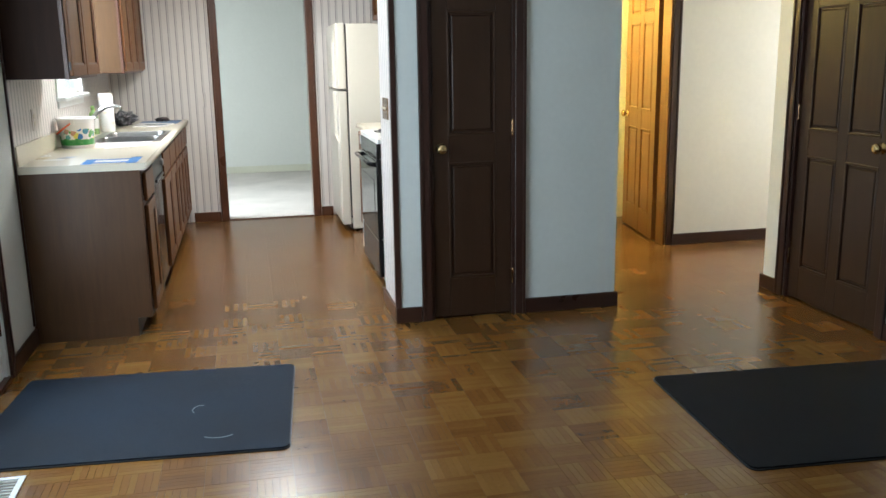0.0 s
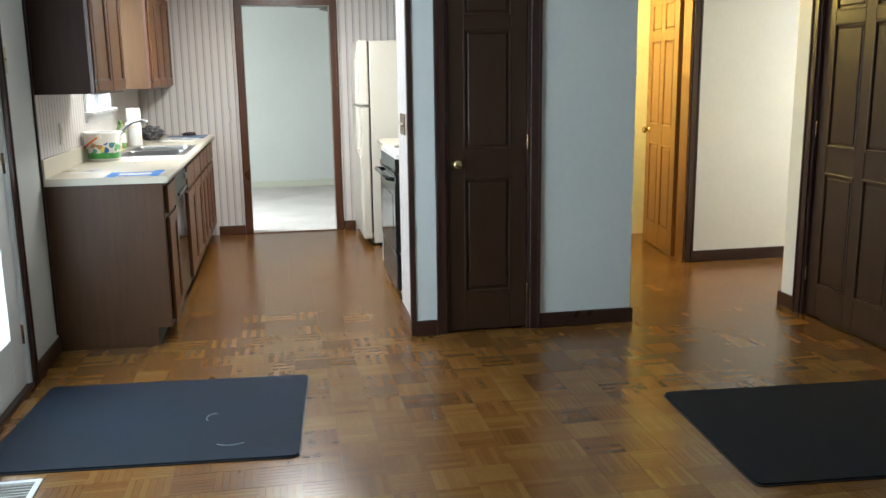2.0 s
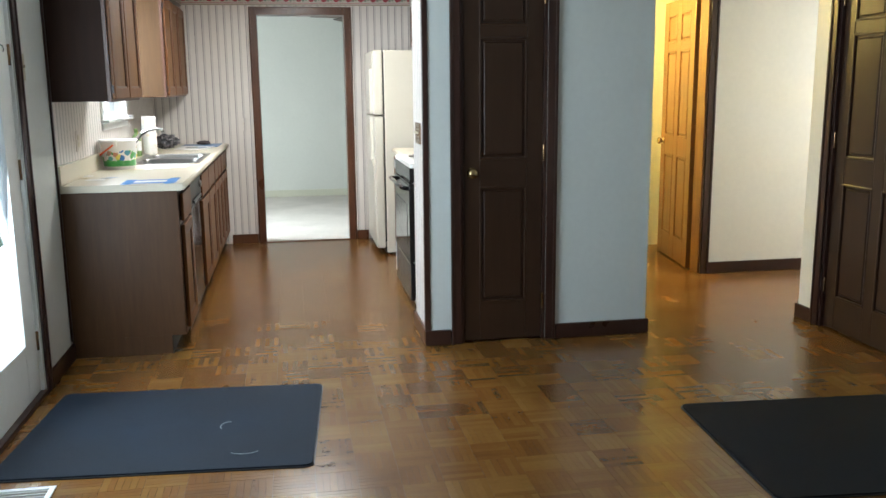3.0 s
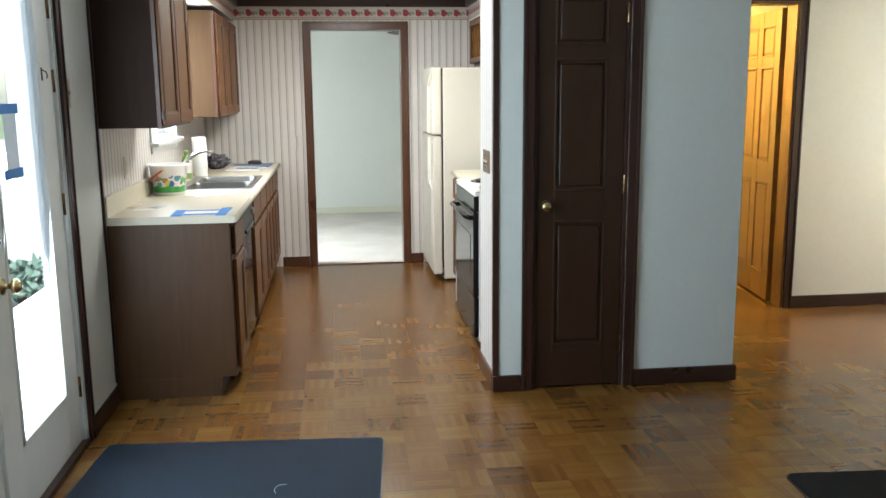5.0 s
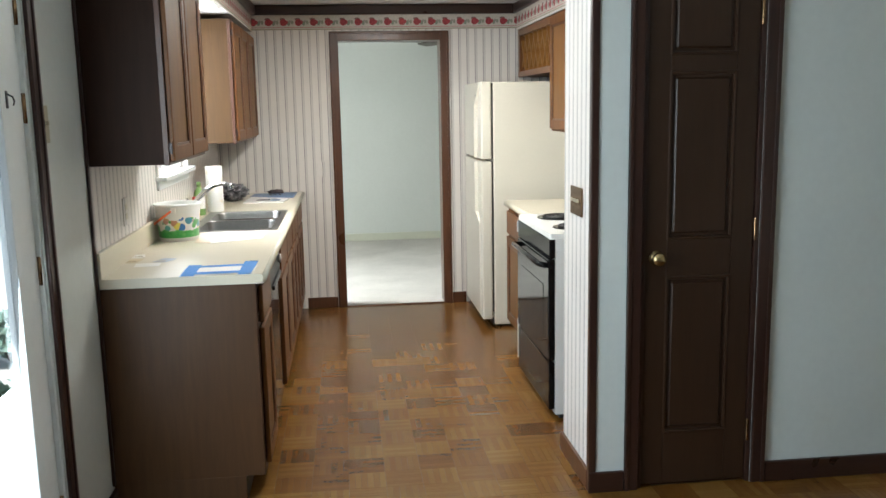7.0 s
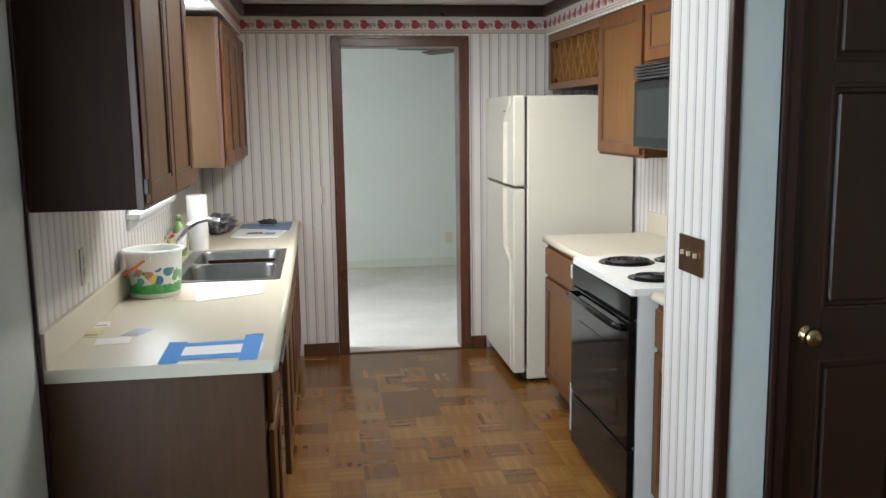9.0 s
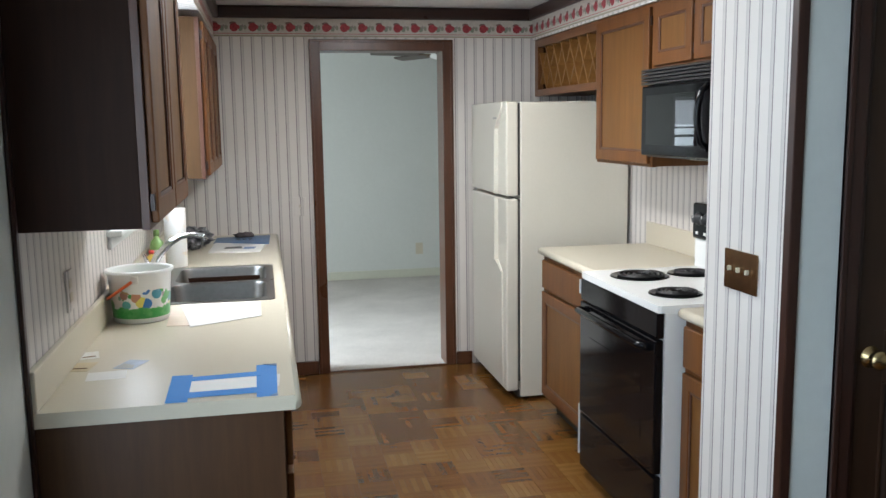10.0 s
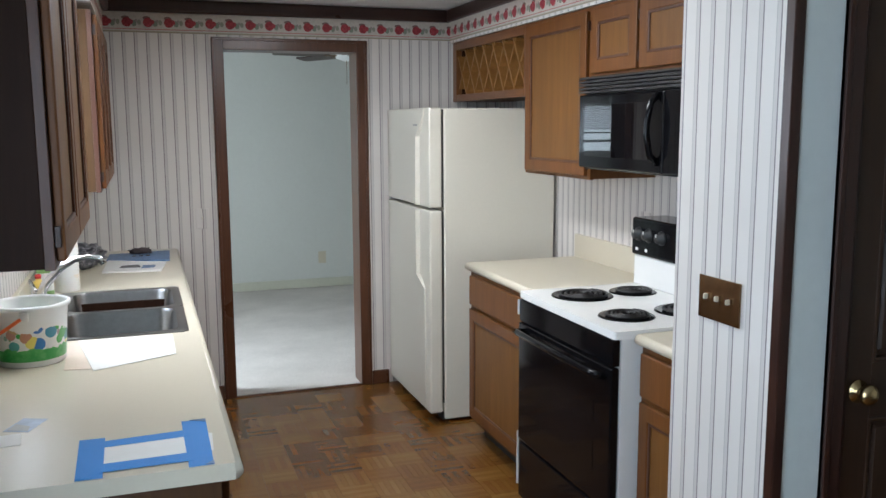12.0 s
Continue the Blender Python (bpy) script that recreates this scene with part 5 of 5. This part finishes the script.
# Added housing for the overhead fill, above the view.
kl = thing("kitchen_lamp", (1.25, 1.45, CEIL), "unseen white flat ceiling lamp, added to light the kitchen", "lamp")
part("housing", box(1.07, 1.43, 0.87, 2.03, 2.25, 2.289, 0.004), M["white"], kl)
part("diffuser", box(1.085, 1.415, 0.885, 2.015, 2.240, 2.2495), lit("lamp_diffuser_large", 2.0), kl, "glowing white diffuser of an added lamp")

# ---- ceiling fan ----
fan = thing("ceiling_fan", (2.03, 5.0, 2.41), "ceiling fan with dark blades under the far room ceiling", "ceiling fan")
part("canopy", lathe([(0.065, 0), (0.06, -0.04), (0.02, -0.06), (0.012, -0.18)], (2.03, 5.0, 2.41)), M["brass_old"], fan, "", True)
part("motor", lathe([(0.03, -0.17), (0.10, -0.19), (0.11, -0.24), (0.09, -0.29), (0.03, -0.31)], (2.03, 5.0, 2.41)), M["white_paint"], fan, "", True)
for k in range(5):
    a = radians(180 + 10 + 72 * k)
    m = Matrix.Translation((2.03, 5.0, 2.145)) @ Matrix.Rotation(a, 4, "Z") @ Matrix.Rotation(radians(10), 4, "X")
    bm = slab_z(rounded(0.16, 0.60, -0.06, 0.06, 0.03), -0.003, 0.003)
    bm.transform(m)
    bl = part("blade", bm, M["door"], fan, "dark wooden blade")
    bm = box(0.09, 0.19, -0.015, 0.015, -0.008, -0.003)
    bm.transform(m)
    part("bracket", bm, M["brass_old"], bl)
part("pull_chain", tube([(2.02, 5.0, 2.15), (2.02, 5.0, 1.92)], 0.002, 6), M["brass_old"], fan)

# ---- warm lamp of the room behind the hall door ----
lamp = thing("ceiling_lamp", (3.30, 1.80, CEIL), "warm glowing glass ceiling lamp behind the hall door", "ceiling lamp")
part("mount", lathe([(0.09, 0), (0.09, -0.02), (0.07, -0.03)], (3.30, 1.80, CEIL)), M["brass"], lamp, "", True)
_t = Tree("warm_lamp_glass")
_t.b.inputs["Emission Color"].default_value = (1.0, 0.70, 0.30, 1)
_t.b.inputs["Emission Strength"].default_value = 6.0
part("shade", lathe([(0.03, -0.125), (0.09, -0.11), (0.12, -0.07), (0.11, -0.035), (0.07, -0.03)], (3.30, 1.80, CEIL)), _t.done((0.9, 0.8, 0.6), 0.4), lamp, "warm white glass shade", True)
_d = bpy.data.lights.new("warm_bulb", "POINT")
_d.energy, _d.color, _d.shadow_soft_size = 48, (1.0, 0.70, 0.17), 0.08
_o = new("warm_bulb", _d)
_o.location = (3.30, 1.80, CEIL - 0.25)

# ---- outdoors ----
structure("ground", box(-300, 300, -300, 300, -0.45, -0.35), M["grass"], "green lawn outside the patio door", "ground")
# The slab's far reach is added to keep the view outside near white.
structure("patio_slab", box(-24, -0.14, -30, 30, -0.349, -0.06, 0.01), plain("pale_concrete", (0.55, 0.54, 0.51), 0.8, grain=0.06, scale=20, bump=0.4), "pale concrete patio slab, extended far out to brighten the view", "patio")


def shrub(x, y, r, h, seed, leaves=420):
    rr = random.Random(seed)
    o = thing("shrub", (x, y, -0.06), "leafy green shrub on the pale patio", "shrub", "shrubs on the patio")
    bm = bmesh.new()
    for k in range(6):
        a = rr.uniform(0, 6.28)
        q = r * rr.uniform(0.2, 0.6)
        tube([(x, y, -0.07), (x + 0.4 * q * math.cos(a), y + 0.4 * q * math.sin(a), -0.06 + h * 0.35), (x + q * math.cos(a), y + q * math.sin(a), -0.06 + h * 0.75)], [0.03, 0.02, 0.008], 6, bm)
    part("stem", bm, M["bark"], o)
    vs, fs = [], []
    clumps = [(rr.uniform(-0.6, 0.6) * r, rr.uniform(-0.6, 0.6) * r, h * rr.uniform(0.3, 0.85), r * rr.uniform(0.3, 0.5)) for _ in range(9)]
    for k in range(leaves):
        cx, cy, cz, cr = rr.choice(clumps)
        d = Vector((rr.gauss(0, 1), rr.gauss(0, 1), rr.gauss(0, 0.8))).normalized() * cr * rr.uniform(0.6, 1.05)
        p = Vector((x + cx, y + cy, -0.06 + cz)) + d
        u = Vector((rr.gauss(0, 1), rr.gauss(0, 1), rr.gauss(0, 1))).normalized()
        w = u.orthogonal().normalized()
        ln, wd = rr.uniform(0.04, 0.08), rr.uniform(0.02, 0.035)
        b = len(vs)
        vs += [tuple(p - u * ln), tuple(p + w * wd), tuple(p + u * ln), tuple(p - w * wd)]
        fs.append((b, b + 1, b + 2, b + 3))
    base = BASE[o.name]
    me = bpy.data.meshes.new("foliage")
    me.from_pydata([tuple(Vector(v) - base) for v in vs], [], fs)
    me.materials.append(M["leaf"])
    f = new("foliage", me)
    f.parent = o
    f["kind"] = "stuff"


for k, (x, y, r, h) in enumerate(((-0.74, 1.00, 0.24, 0.24), (-1.25, 2.4, 0.32, 0.30))):
    shrub(x, y, r, h, 20 + k)


# ---- parquet ----
B = 0.152
SL = 6


def block_mesh(name, rng):
    vs, fs = [], []
    tilt_x, tilt_y = rng.uniform(-0.0004, 0.0004), rng.uniform(-0.0004, 0.0004)
    top = lambda x, y, h: (x, y, h + tilt_x * (x - B / 2) + tilt_y * (y - B / 2))
    for k in range(SL):
        g, e = 0.00010, 0.00030
        x0, x1 = k * B / SL + (e if k == 0 else g), (k + 1) * B / SL - (e if k == SL - 1 else g)
        h = -0.0006 - 0.00004 * rng.random()
        b = len(vs)
        c = 0.0003
        vs += [(x0, e, -0.0018), (x1, e, -0.0018), (x1, B - e, -0.0018), (x0, B - e, -0.0018),
               top(x0 + c, e + c, h), top(x1 - c, e + c, h), top(x1 - c, B - e - c, h), top(x0 + c, B - e - c, h)]
        fs += [(b + 4, b + 5, b + 6, b + 7), (b, b + 1, b + 5, b + 4), (b + 1, b + 2, b + 6, b + 5), (b + 2, b + 3, b + 7, b + 6), (b + 3, b, b + 4, b + 7)]
    return vs, fs


rng = random.Random(4)
KINDS = [block_mesh("block", rng) for _ in range(12)]
MESH = []
for vs, fs in KINDS:
    me = bpy.data.meshes.new("parquet_block")
    me.from_pydata(vs, [], fs)
    me.materials.append(M["parquet"])
    MESH.append(me)


def inside(x, y):
    cx, cy = x + B / 2, y + B / 2
    return not (cx < -0.02 or (cy > -0.1 and 2.1 < cx < 3.06) or cy > 3.27 or (cx > 4.25 and cy < -0.1) or cx > 6.45 or cy < -6.5 or (cx < 0.42 and cy > 0.2) or (cy > 2.4 and cx > 3.1))


pf = thing("parquet_floor", (0, 0, 0), "warm brown varnished mosaic parquet, worn and glossy", "floor", kind="structure")
near, rest_v, rest_f = [], [], []
for i in range(-1, 44):
    for j in range(-43, 22):
        x, y = i * B, j * B
        if not inside(x, y):
            continue
        k = rng.randrange(12)
        turn = (i + j) % 2
        if -0.65 < y < 2.3 and 0.55 < x < 1.95 and len(near) < 300:
            near.append((x, y, k, turn))
        else:
            vs, fs = KINDS[k]
            b = len(rest_v)
            rest_v += [((x + q, y + p, r) if turn else (x + p, y + q, r)) for p, q, r in vs]
            rest_f += [tuple(b + v for v in (f[::-1] if turn else f)) for f in fs]
me = bpy.data.meshes.new("parquet_blocks")
me.from_pydata(rest_v, [], rest_f)
me.materials.append(M["parquet"])
o = new("parquet_blocks", me)
o.parent = pf
tagged(o, kind="stuff")
for x, y, k, turn in near:
    o = new("parquet_block", MESH[k])
    o.parent = pf
    o.matrix_basis = pose(x + (B if turn else 0), y, 0, 0, 0, 90) if turn else pose(x, y, 0)
